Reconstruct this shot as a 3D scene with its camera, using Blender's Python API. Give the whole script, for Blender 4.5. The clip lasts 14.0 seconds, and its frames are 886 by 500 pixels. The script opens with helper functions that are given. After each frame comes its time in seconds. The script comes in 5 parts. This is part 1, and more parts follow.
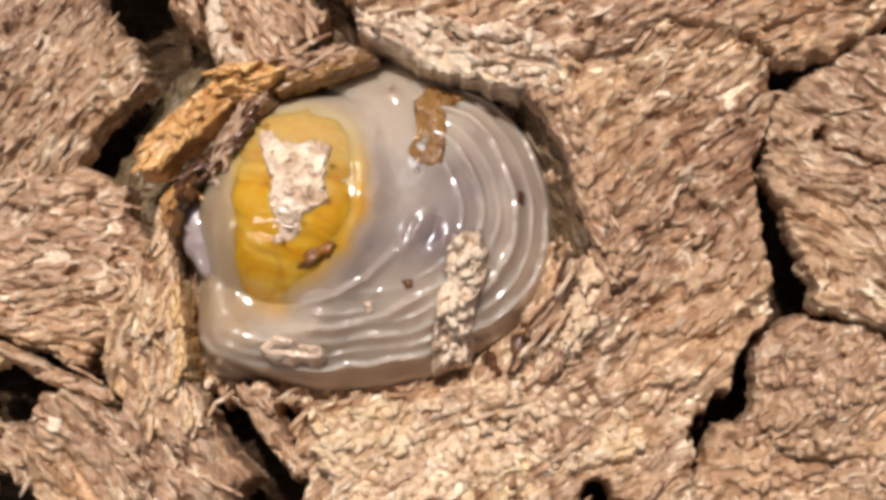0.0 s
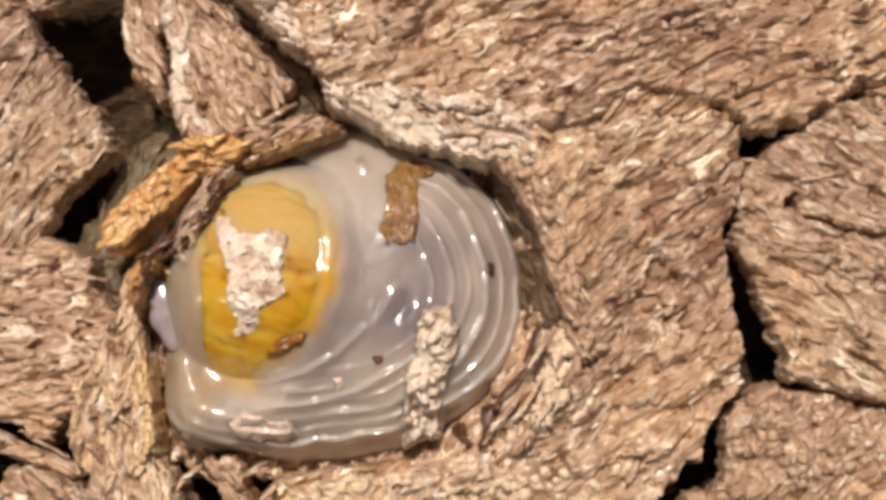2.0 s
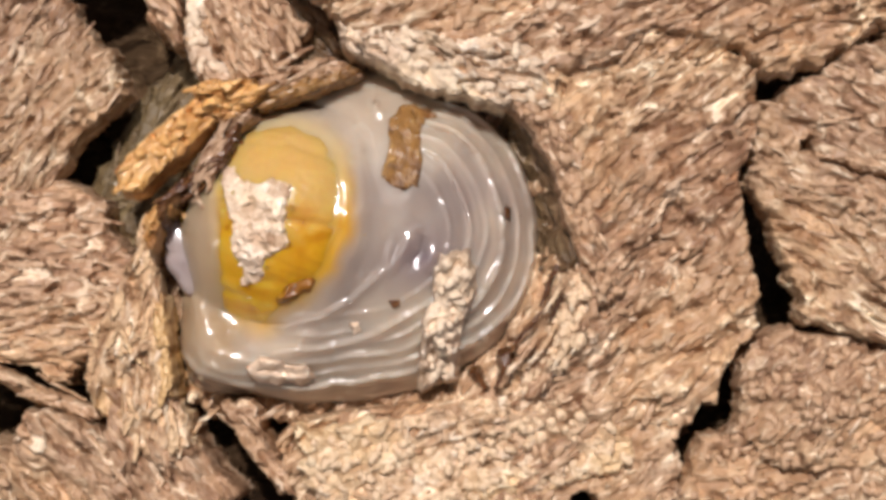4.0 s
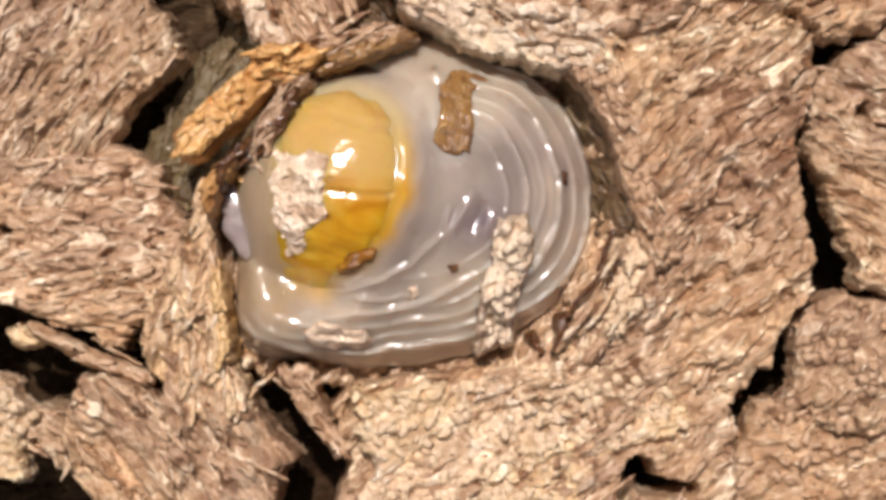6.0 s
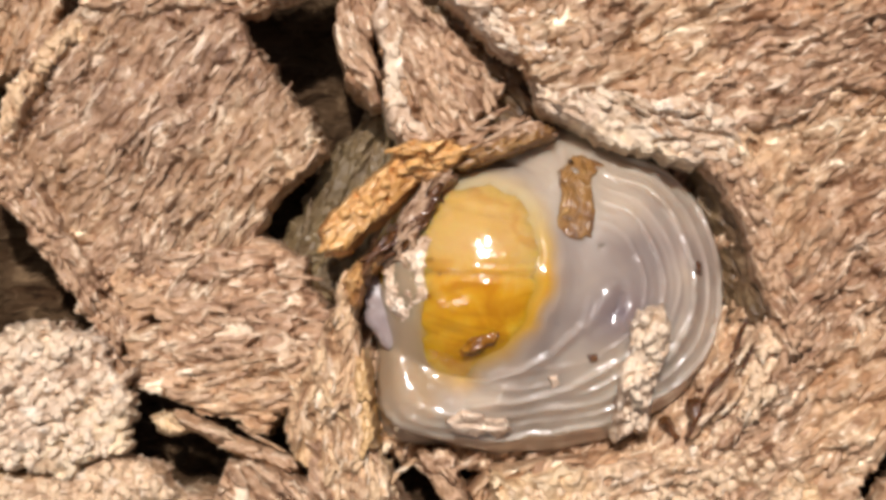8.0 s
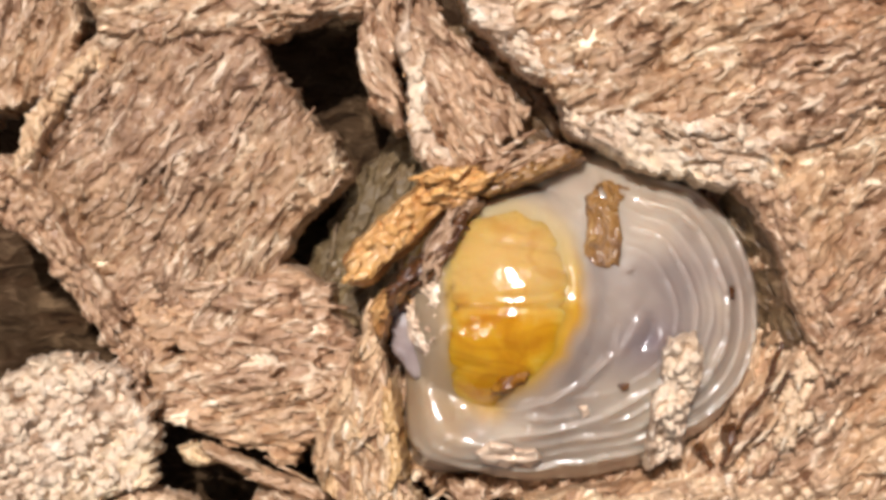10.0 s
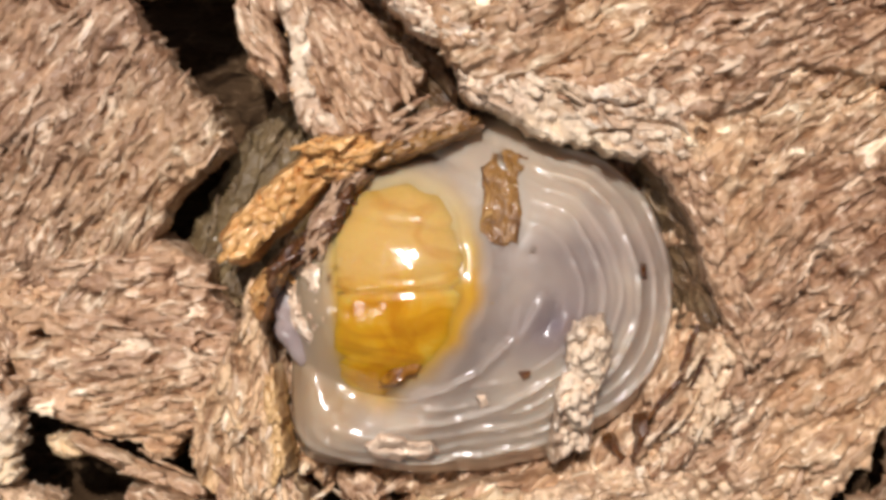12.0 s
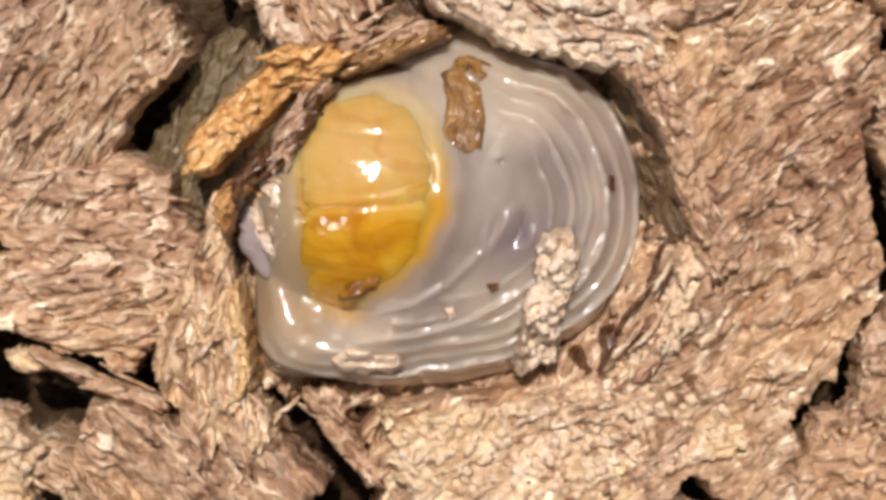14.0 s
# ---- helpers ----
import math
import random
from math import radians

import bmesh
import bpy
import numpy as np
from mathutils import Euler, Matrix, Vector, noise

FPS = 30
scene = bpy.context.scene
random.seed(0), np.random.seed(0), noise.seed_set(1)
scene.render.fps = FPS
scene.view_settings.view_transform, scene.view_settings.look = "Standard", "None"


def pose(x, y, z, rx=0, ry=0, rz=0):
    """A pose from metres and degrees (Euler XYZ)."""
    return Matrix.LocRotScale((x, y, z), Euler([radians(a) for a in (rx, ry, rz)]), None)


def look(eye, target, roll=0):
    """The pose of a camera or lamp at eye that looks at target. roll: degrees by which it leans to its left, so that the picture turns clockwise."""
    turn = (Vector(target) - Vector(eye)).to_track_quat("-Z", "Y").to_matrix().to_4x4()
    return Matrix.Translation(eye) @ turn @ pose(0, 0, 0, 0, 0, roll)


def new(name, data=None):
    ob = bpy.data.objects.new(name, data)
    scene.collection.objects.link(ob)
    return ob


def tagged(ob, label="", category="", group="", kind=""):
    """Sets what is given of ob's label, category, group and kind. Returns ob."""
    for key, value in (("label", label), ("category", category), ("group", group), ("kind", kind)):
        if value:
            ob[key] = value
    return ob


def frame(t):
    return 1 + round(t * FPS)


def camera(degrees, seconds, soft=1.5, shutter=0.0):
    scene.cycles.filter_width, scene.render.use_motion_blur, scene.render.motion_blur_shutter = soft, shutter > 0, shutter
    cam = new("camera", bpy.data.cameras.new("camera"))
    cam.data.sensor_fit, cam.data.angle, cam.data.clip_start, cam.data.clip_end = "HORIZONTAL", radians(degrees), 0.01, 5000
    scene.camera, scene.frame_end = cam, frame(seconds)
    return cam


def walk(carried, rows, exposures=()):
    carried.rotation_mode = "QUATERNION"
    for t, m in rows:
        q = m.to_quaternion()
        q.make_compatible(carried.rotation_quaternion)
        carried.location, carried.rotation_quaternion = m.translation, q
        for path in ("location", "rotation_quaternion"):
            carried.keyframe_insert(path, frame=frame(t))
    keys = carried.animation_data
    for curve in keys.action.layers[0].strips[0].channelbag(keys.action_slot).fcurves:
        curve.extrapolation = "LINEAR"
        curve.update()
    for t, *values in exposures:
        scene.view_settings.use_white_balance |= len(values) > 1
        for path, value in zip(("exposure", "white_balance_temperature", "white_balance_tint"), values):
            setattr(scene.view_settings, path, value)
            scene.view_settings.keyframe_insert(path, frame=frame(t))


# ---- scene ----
MM = 0.001

# camera: a phone held a hand's width above the wood
cam = camera(24, 14.0, 3.9)
walk(cam, [
    (0, pose(0.004021, -0.006096, 0.063432, 6.097, 2.196, 0.585)),
    (0.5, pose(0.004870, -0.003747, 0.063564, 5.842, 2.055, 0.439)),
    (1, pose(0.005037, -0.002435, 0.063725, 5.277, 1.938, 0.261)),
    (1.5, pose(0.004626, -0.002526, 0.063260, 4.671, 1.555, 0.261)),
    (2, pose(0.003196, -0.001600, 0.063222, 4.008, 0.671, 0.111)),
    (2.5, pose(0.001816, -0.002110, 0.063521, 3.815, 0.292, 0.147)),
    (2.7, pose(0.002498, -0.002047, 0.063275, 3.719, 0.329, 0.109)),
    (4.8, pose(0.001596, 0.000183, 0.063330, 0.476, 0.175, 0.074)),
    (5, pose(0.000941, -0.000257, 0.063427, 0.804, -0.212, 0.092)),
    (5.5, pose(0.000558, 0.000130, 0.063015, 0.375, -0.118, 0.044)),
    (6, pose(-0.000140, -0.000645, 0.063257, 0.610, -0.357, 0.102)),
    (6.5, pose(0.000000, -0.000000, 0.063197, -0.002, -0.002, 0.000)),
    (7, pose(-0.002037, 0.000470, 0.063931, -0.152, -0.742, -0.047)),
    (7.5, pose(-0.004495, 0.001437, 0.065303, 0.085, -1.418, -0.084)),
    (8, pose(-0.004055, 0.001816, 0.064907, 0.863, -0.063, -0.226)),
    (8.5, pose(-0.003901, 0.001718, 0.064116, 1.343, 0.713, -0.245)),
    (8.7, pose(-0.003557, 0.002065, 0.064087, 1.286, 1.053, -0.327)),
    (10.8, pose(-0.002438, 0.004647, 0.062210, -1.407, 2.183, -1.090)),
    (11, pose(-0.001509, 0.003725, 0.061587, -1.154, 2.618, -1.053)),
    (11.5, pose(-0.001068, 0.003873, 0.059582, -1.703, 1.697, -0.989)),
    (12, pose(-0.000622, 0.005359, 0.058476, -2.468, 0.977, -1.023)),
    (12.5, pose(-0.001610, 0.005314, 0.057982, -3.153, -0.486, -0.918)),
    (13, pose(-0.001569, 0.005292, 0.057986, -3.932, -0.694, -0.913)),
    (13.5, pose(-0.001582, 0.004796, 0.057994, -3.979, -0.820, -0.948)),
    (14, pose(-0.001974, 0.005241, 0.057866, -4.788, -1.276, -0.922)),
], [(0, -0.05), (2.5, -0.05), (5.5, -0.01), (7.0, 0.03), (8.5, 0.02), (11.0, 0.07), (11.5, -0.05), (12.5, -0.05), (14.0, -0.02)])

# world and lamps
world = bpy.data.worlds.new("world")
scene.world = world
world.use_nodes = True
wn = world.node_tree.nodes
sky = wn.new("ShaderNodeTexSky")
sky.sky_type, sky.sun_disc = "NISHITA", False
sky.air_density, sky.dust_density, sky.ozone_density = 0.6, 4.0, 0.0
sky.sun_elevation, sky.sun_rotation = radians(66), radians(353)
world.node_tree.links.new(sky.outputs[0], wn["Background"].inputs[0])
wn["Background"].inputs[1].default_value = 0.047

sun_data = bpy.data.lights.new("sun", "SUN")
sun_data.energy, sun_data.angle, sun_data.color = 4.0, radians(2.0), (0.995, 0.95, 0.95)
sun = new("sun", sun_data)
sun.matrix_world = look((-0.006, 0.052, 0.12), (0, 0, 0))

# a slim tube lamp beside the work place
tube_data = bpy.data.lights.new("tube_lamp", "AREA")
tube_data.shape, tube_data.size, tube_data.size_y = "RECTANGLE", 0.12, 0.006
tube_data.energy, tube_data.color = 0.10, (1.0, 0.95, 0.88)
tube = new("tube_lamp", tube_data)
tube.matrix_world = look((-0.15, -0.09, 0.20), (0, 0, 0)) @ pose(0, 0, 0, 0, 0, 70)


# ---------- noise ----------
def lattice(ix, iy, seed):
    h = (ix.astype(np.int64) * 374761393 + iy.astype(np.int64) * 668265263 + seed * 974634777) & 0xFFFFFFFF
    h = ((h ^ (h >> 13)) * 1274126177) & 0xFFFFFFFF
    return ((h ^ (h >> 16)) & 0xFFFF) / 32767.5 - 1.0


def vnoise(x, y, seed=0):
    ix, iy = np.floor(x), np.floor(y)
    fx, fy = x - ix, y - iy
    fx, fy = fx * fx * (3 - 2 * fx), fy * fy * (3 - 2 * fy)
    a, b = lattice(ix, iy, seed), lattice(ix + 1, iy, seed)
    c, d = lattice(ix, iy + 1, seed), lattice(ix + 1, iy + 1, seed)
    return (a * (1 - fx) + b * fx) * (1 - fy) + (c * (1 - fx) + d * fx) * fy


def fbm(x, y, seed=0, octaves=4):
    total, amp, norm = 0, 1.0, 0
    for k in range(octaves):
        total = total + amp * vnoise(x * 2 ** k + 17.3 * k, y * 2 ** k - 9.1 * k, seed + k)
        norm += amp
        amp *= 0.5
    return total / norm


def cells(x, y, seed=0):
    """Distance to the nearest of scattered points, one to each unit square."""
    ix, iy = np.floor(x), np.floor(y)
    best = np.full(np.shape(x), 9.0)
    for dx in (-1, 0, 1):
        for dy in (-1, 0, 1):
            jx = ix + dx + 0.5 + 0.42 * lattice(ix + dx, iy + dy, seed)
            jy = iy + dy + 0.5 + 0.42 * lattice(ix + dx, iy + dy, seed + 5)
            best = np.minimum(best, (x - jx) ** 2 + (y - jy) ** 2)
    return np.sqrt(best)


def smooth(a, b, v):
    t = np.clip((v - a) / (b - a), 0, 1)
    return t * t * (3 - 2 * t)


def inside(px, py, pts):
    """Signed distance to a closed outline, positive inside."""
    best = np.full(px.shape, 1e9)
    odd = np.zeros(px.shape, bool)
    for (ax, ay), (bx, by) in zip(pts, pts[1:] + pts[:1]):
        dx, dy = bx - ax, by - ay
        t = np.clip(((px - ax) * dx + (py - ay) * dy) / (dx * dx + dy * dy + 1e-12), 0, 1)
        best = np.minimum(best, np.hypot(px - ax - t * dx, py - ay - t * dy))
        if ay != by:
            odd ^= ((ay > py) != (by > py)) & (px < (bx - ax) * (py - ay) / (by - ay) + ax)
    return np.where(odd, best, -best)


def along(px, py, pts):
    """Distance to an open line, and how far along it (0 to 1)."""
    best, where = np.full(px.shape, 1e9), np.zeros(px.shape)
    n = len(pts) - 1
    for k in range(n):
        (ax, ay), (bx, by) = pts[k], pts[k + 1]
        dx, dy = bx - ax, by - ay
        t = np.clip(((px - ax) * dx + (py - ay) * dy) / (dx * dx + dy * dy + 1e-12), 0, 1)
        d = np.hypot(px - ax - t * dx, py - ay - t * dy)
        where = np.where(d < best, (k + t) / n, where)
        best = np.minimum(best, d)
    return best, where


# ---------- meshes ----------
def raw_mesh(name, verts, quads):
    me = bpy.data.meshes.new(name)
    verts, quads = np.asarray(verts, np.float32), np.asarray(quads, np.int32)
    n, m = len(verts), len(quads)
    me.vertices.add(n)
    me.vertices.foreach_set("co", verts.ravel())
    me.loops.add(m * 4)
    me.loops.foreach_set("vertex_index", quads.ravel())
    me.polygons.add(m)
    me.polygons.foreach_set("loop_start", np.arange(0, m * 4, 4, dtype=np.int32))
    me.polygons.foreach_set("use_smooth", np.ones(m, bool))
    me.update(calc_edges=True)
    me.validate()
    return me


def grid_quads(keep):
    """Quads of a grid whose four corners are all kept, and the new numbering."""
    number = np.full(keep.shape, -1, np.int64)
    number[keep] = np.arange(keep.sum())
    a, b, c, d = number[:-1, :-1], number[1:, :-1], number[1:, 1:], number[:-1, 1:]
    ok = (a >= 0) & (b >= 0) & (c >= 0) & (d >= 0)
    return np.stack([a[ok], b[ok], c[ok], d[ok]], 1)


def part(name, me, mat, parent=None, label="", m=None):
    ob = new(name, me)
    me.materials.append(mat)
    if parent:
        ob.parent = parent
    if m is not None:
        ob.matrix_basis = m
    return tagged(ob, label)


GROUPS = {"wood_chunk": "broken chunks of rotten wood", "wood_strip": "torn strips of wood", "wood_splinter": "loose splinters of wood",
          "wood_crumb": "crumbs of wood", "wood_chip": "wood chips on the larva", "bark_flake": "flakes stuck to the larva"}


def wood(name, outline, z, grain, mat, label, category="wood fragment", tilt=(0, 0), rough=0.22, fibre=0.10,
         lip=0.22, depth=3.0, step=0.04, cuts=(), ragged=0.22, hump=0.0, shape=None, kind="", seed=1, loose=0.8, crumbly=0.55, pitted=0.5, granules=0, fibres=0):
    """A broken piece of rotten wood: fibres run along its own x, torn edges fall away to `depth`."""
    cx, cy = sum(p[0] for p in outline) / len(outline), sum(p[1] for p in outline) / len(outline)
    ca, sa = math.cos(radians(grain)), math.sin(radians(grain))

    def to_local(pts):
        return [((x - cx) * ca + (y - cy) * sa, -(x - cx) * sa + (y - cy) * ca) for x, y in pts]

    pts = to_local(outline)
    xs = np.arange(min(p[0] for p in pts) - 0.6, max(p[0] for p in pts) + 0.6, step)
    ys = np.arange(min(p[1] for p in pts) - 0.6, max(p[1] for p in pts) + 0.6, step)
    x, y = np.meshgrid(xs, ys, indexing="ij")
    # torn outline: longer teeth along the fibres
    wx = x + ragged * 1.2 * fbm(x * 0.9, y * 1.8, seed + 11) + ragged * 0.7 * fbm(x * 3, y * 6, seed + 12, 3)
    wy = y + ragged * fbm(x * 1.1, y * 1.1, seed + 13) + ragged * 0.4 * fbm(x * 4, y * 4, seed + 14, 3)
    sd = inside(wx, wy, pts)
    for line, width in cuts:
        d, w = along(wx, wy, to_local(line))
        sd = np.minimum(sd, d - width * (0.35 + 0.65 * np.sin(np.pi * np.clip(w, 0.04, 0.96))))
    wall = 0.16
    keep = sd > -wall
    # worn relief: lumps, torn terraces, wavy bundles, rounded grains along the fibres, crumbs, splits and pits
    yy = y + 0.55 * fbm(x * 0.3, y * 0.3, seed + 5, 2) + 0.13 * fbm(x * 1.1, y * 0.9, seed + 21, 2)
    xx = x + 0.25 * fbm(x * 0.8, y * 1.6, seed + 22, 2)
    lumps = fbm(x * 0.4, y * 0.6, seed) + 0.5 * fbm(x * 1.1, y * 1.7, seed + 4, 3)
    terrace = smooth(-0.08, 0.06, fbm(x * 0.5, yy * 1.1, seed + 6)) + smooth(0.1, 0.22, fbm(x * 0.8, yy * 1.7, seed + 7))
    bundles = 1 - np.abs(fbm(xx * 0.5, yy * 1.9, seed + 1, 3)) * 2.4
    waves = fbm(xx * 0.9, yy * 3.3, seed + 2, 3)
    grains = 1 - np.minimum(cells(xx * 1.6, yy * 3.0, seed + 23), 0.95) ** 2
    fine = 1 - np.minimum(cells(xx * 2.4, yy * 5.2, seed + 24), 0.95) ** 2
    uneven = smooth(-0.25, 0.3, fbm(x * 0.6, y * 0.6, seed + 25, 2))
    splits = 1 - smooth(0.0, 0.045, np.abs(fbm(x * 0.22, yy * 1.25, seed + 9, 3)))
    splits = splits * smooth(0.0, 0.25, fbm(x * 0.5, yy * 0.5, seed + 10, 2))
    pits = smooth(0.42, 0.62, fbm(x * 1.5, yy * 2.3, seed + 3, 3))
    zz = z + hump * np.clip(sd, 0, 3) / 3 + rough * lumps + fibre * (1.7 * terrace + 1.1 * bundles + 1.1 * waves)
    zz = zz + fibre * (1.7 * grains * (0.45 + 0.55 * uneven) + 1.2 * fine * (1 - 0.6 * uneven))
    crumbs = 0.26 * (1 - np.minimum(cells(x * 2.1 + 0.3 * waves, y * 2.3, seed + 15), 0.95) ** 2) + 0.05 * (1 - np.minimum(cells(x * 4.4, y * 4.8, seed + 16), 0.95) ** 2)
    zz = zz + crumbly * (crumbs + 0.16 * fbm(x * 1.3, y * 1.5, seed + 17, 2)) - pitted * (0.75 * splits + 0.6 * pits)
    gx, gy = x * ca - y * sa + cx, x * sa + y * ca + cy
    zz = zz + tilt[0] * (gx - cx) + tilt[1] * (gy - cy)
    if shape:
        zz = zz + shape(gx, gy)
    t = 1 - np.clip(sd / lip, 0, 1)
    zz = zz - lip * 0.9 * (1 - np.sqrt(np.clip(1 - t * t, 0, 1)))
    zz = zz - depth * np.clip(-sd / wall, 0, 1) ** 0.8
    me = raw_mesh(name, np.stack([x[keep] * MM, y[keep] * MM, zz[keep] * MM], 1), grid_quads(keep))
    me.materials.append(mat)
    ob = new(name, me)
    ob.matrix_basis = pose(cx * MM, cy * MM, 0, 0, 0, grain)
    if loose:
        fibre_litter(ob, x, y, zz, sd, loose, seed)
    if granules:
        scatter(ob, "granule", GRANULES, mat, x, y, zz, sd, granules, seed + 40, 0.25, 6.3)
    if fibres:
        scatter(ob, "fibre", FIBRES, mat, x, y, zz, sd, fibres, seed + 41, 0.09, 0.5)
    return tagged(ob, label, category, GROUPS.get(name, ""), kind)


def lump_mesh(name, long, wide, high, seed, tris):
    """A small rounded bit, uneven, longest along x."""
    bm = bmesh.new()
    bmesh.ops.create_icosphere(bm, subdivisions=tris, radius=1.0)
    for v in bm.verts:
        k = 1 + 0.28 * float(fbm(np.array([v.co.x * 1.3 + seed]), np.array([v.co.y * 1.3 + v.co.z]), seed, 2)[0])
        v.co = Vector((v.co.x * long * k, v.co.y * wide * k, v.co.z * high * k)) * MM
    for f in bm.faces:
        f.smooth = True
    me = bpy.data.meshes.new(name)
    bm.to_mesh(me)
    bm.free()
    return me


GRANULES = [(lump_mesh("granule", a, b, 0.13, 300 + k, 2), {}) for k, (a, b) in enumerate(((0.24, 0.17), (0.19, 0.18), (0.29, 0.16), (0.15, 0.13), (0.21, 0.12)))]
FIBRES = [(lump_mesh("fibre", a, b, 0.055, 320 + k, 2), {}) for k, (a, b) in enumerate(((0.62, 0.085), (0.45, 0.10), (0.8, 0.075), (0.55, 0.12)))]


def scatter(parent, name, shapes, mat, x, y, z, sd, count, seed, margin, spread):
    """Bits half sunk in a piece of wood, each a part of its own on a shared mesh."""
    rng = np.random.default_rng(seed)
    spots = np.argwhere(sd > margin)
    for i, j in spots[rng.integers(0, len(spots), count)]:
        base, made = shapes[rng.integers(len(shapes))]
        if mat.name not in made:
            made[mat.name] = base.copy()
            made[mat.name].materials.append(mat)
        ob = new(name, made[mat.name])
        ob.parent = parent
        ob.matrix_basis = pose(x[i, j] * MM, y[i, j] * MM, (z[i, j] + 0.01) * MM, rng.normal(0, 8), rng.normal(0, 6), math.degrees(rng.normal(0, 1) * spread * 0.5))
        tagged(ob)


def fibre_litter(parent, x, y, z, sd, density, seed):
    """Torn fibres lying on a piece, tapered and a little arched, joined into one part."""
    rng = np.random.default_rng(seed)
    step = x[1, 0] - x[0, 0]
    spots = np.argwhere(sd > 0.03)
    n = int(len(spots) * step * step * density)
    if n < 3:
        return
    spot = spots[rng.integers(0, len(spots), n)]
    i, j = spot[:, 0], spot[:, 1]
    px, py, pz = x[i, j], y[i, j], z[i, j]
    turn = rng.normal(0, 1, n) * np.where(rng.random(n) < 0.13, 1.1, 0.24) + 0.6 * fbm(px * 0.4, py * 0.4, seed + 30, 2)
    length = 0.2 + 0.65 * rng.random(n) ** 2
    wide, high = 0.04 + 0.06 * rng.random(n), 0.02 + 0.03 * rng.random(n)
    lift = rng.normal(0, 0.06, n)
    verts = []
    for at, size in ((-0.5, 0.3), (0.0, 1.0), (0.5, 0.25)):
        for ey, ez in ((-1, -0.6), (1, -0.6), (0.7, 1), (-0.7, 1)):
            lx, ly = at * length, ey * wide * size
            verts.append(np.stack([px + lx * np.cos(turn) - ly * np.sin(turn), py + lx * np.sin(turn) + ly * np.cos(turn),
                                   pz - 0.005 + ez * high * size + lift * at * length * 2 + 0.03 * (1 - abs(at) * 2)], 1))
    verts = np.stack(verts, 1).reshape(-1, 3) * MM
    ring = [(a, b, b + 4, a + 4) for k in (0, 4) for a, b in ((k, k + 1), (k + 1, k + 2), (k + 2, k + 3), (k + 3, k))]
    ring += [(3, 2, 1, 0), (8, 9, 10, 11)]
    quads = (np.arange(n)[:, None, None] * 12 + np.array(ring)[None]).reshape(-1, 4)
    tagged(part("fibre_litter", raw_mesh("fibre_litter", verts, quads), FIBRE, parent), kind="stuff")


# ---------- materials ----------
def node_material(name):
    mat = bpy.data.materials.new(name)
    mat.use_nodes = True
    return mat, mat.node_tree.nodes, mat.node_tree.links, mat.node_tree.nodes["Principled BSDF"]


def ramp(nodes, stops):
    r = nodes.new("ShaderNodeValToRGB")
    while len(r.color_ramp.elements) < len(stops):
        r.color_ramp.elements.new(0.5)
    for e, (p, c) in zip(r.color_ramp.elements, stops):
        e.position, e.color = p, (*c, 1)
    return r


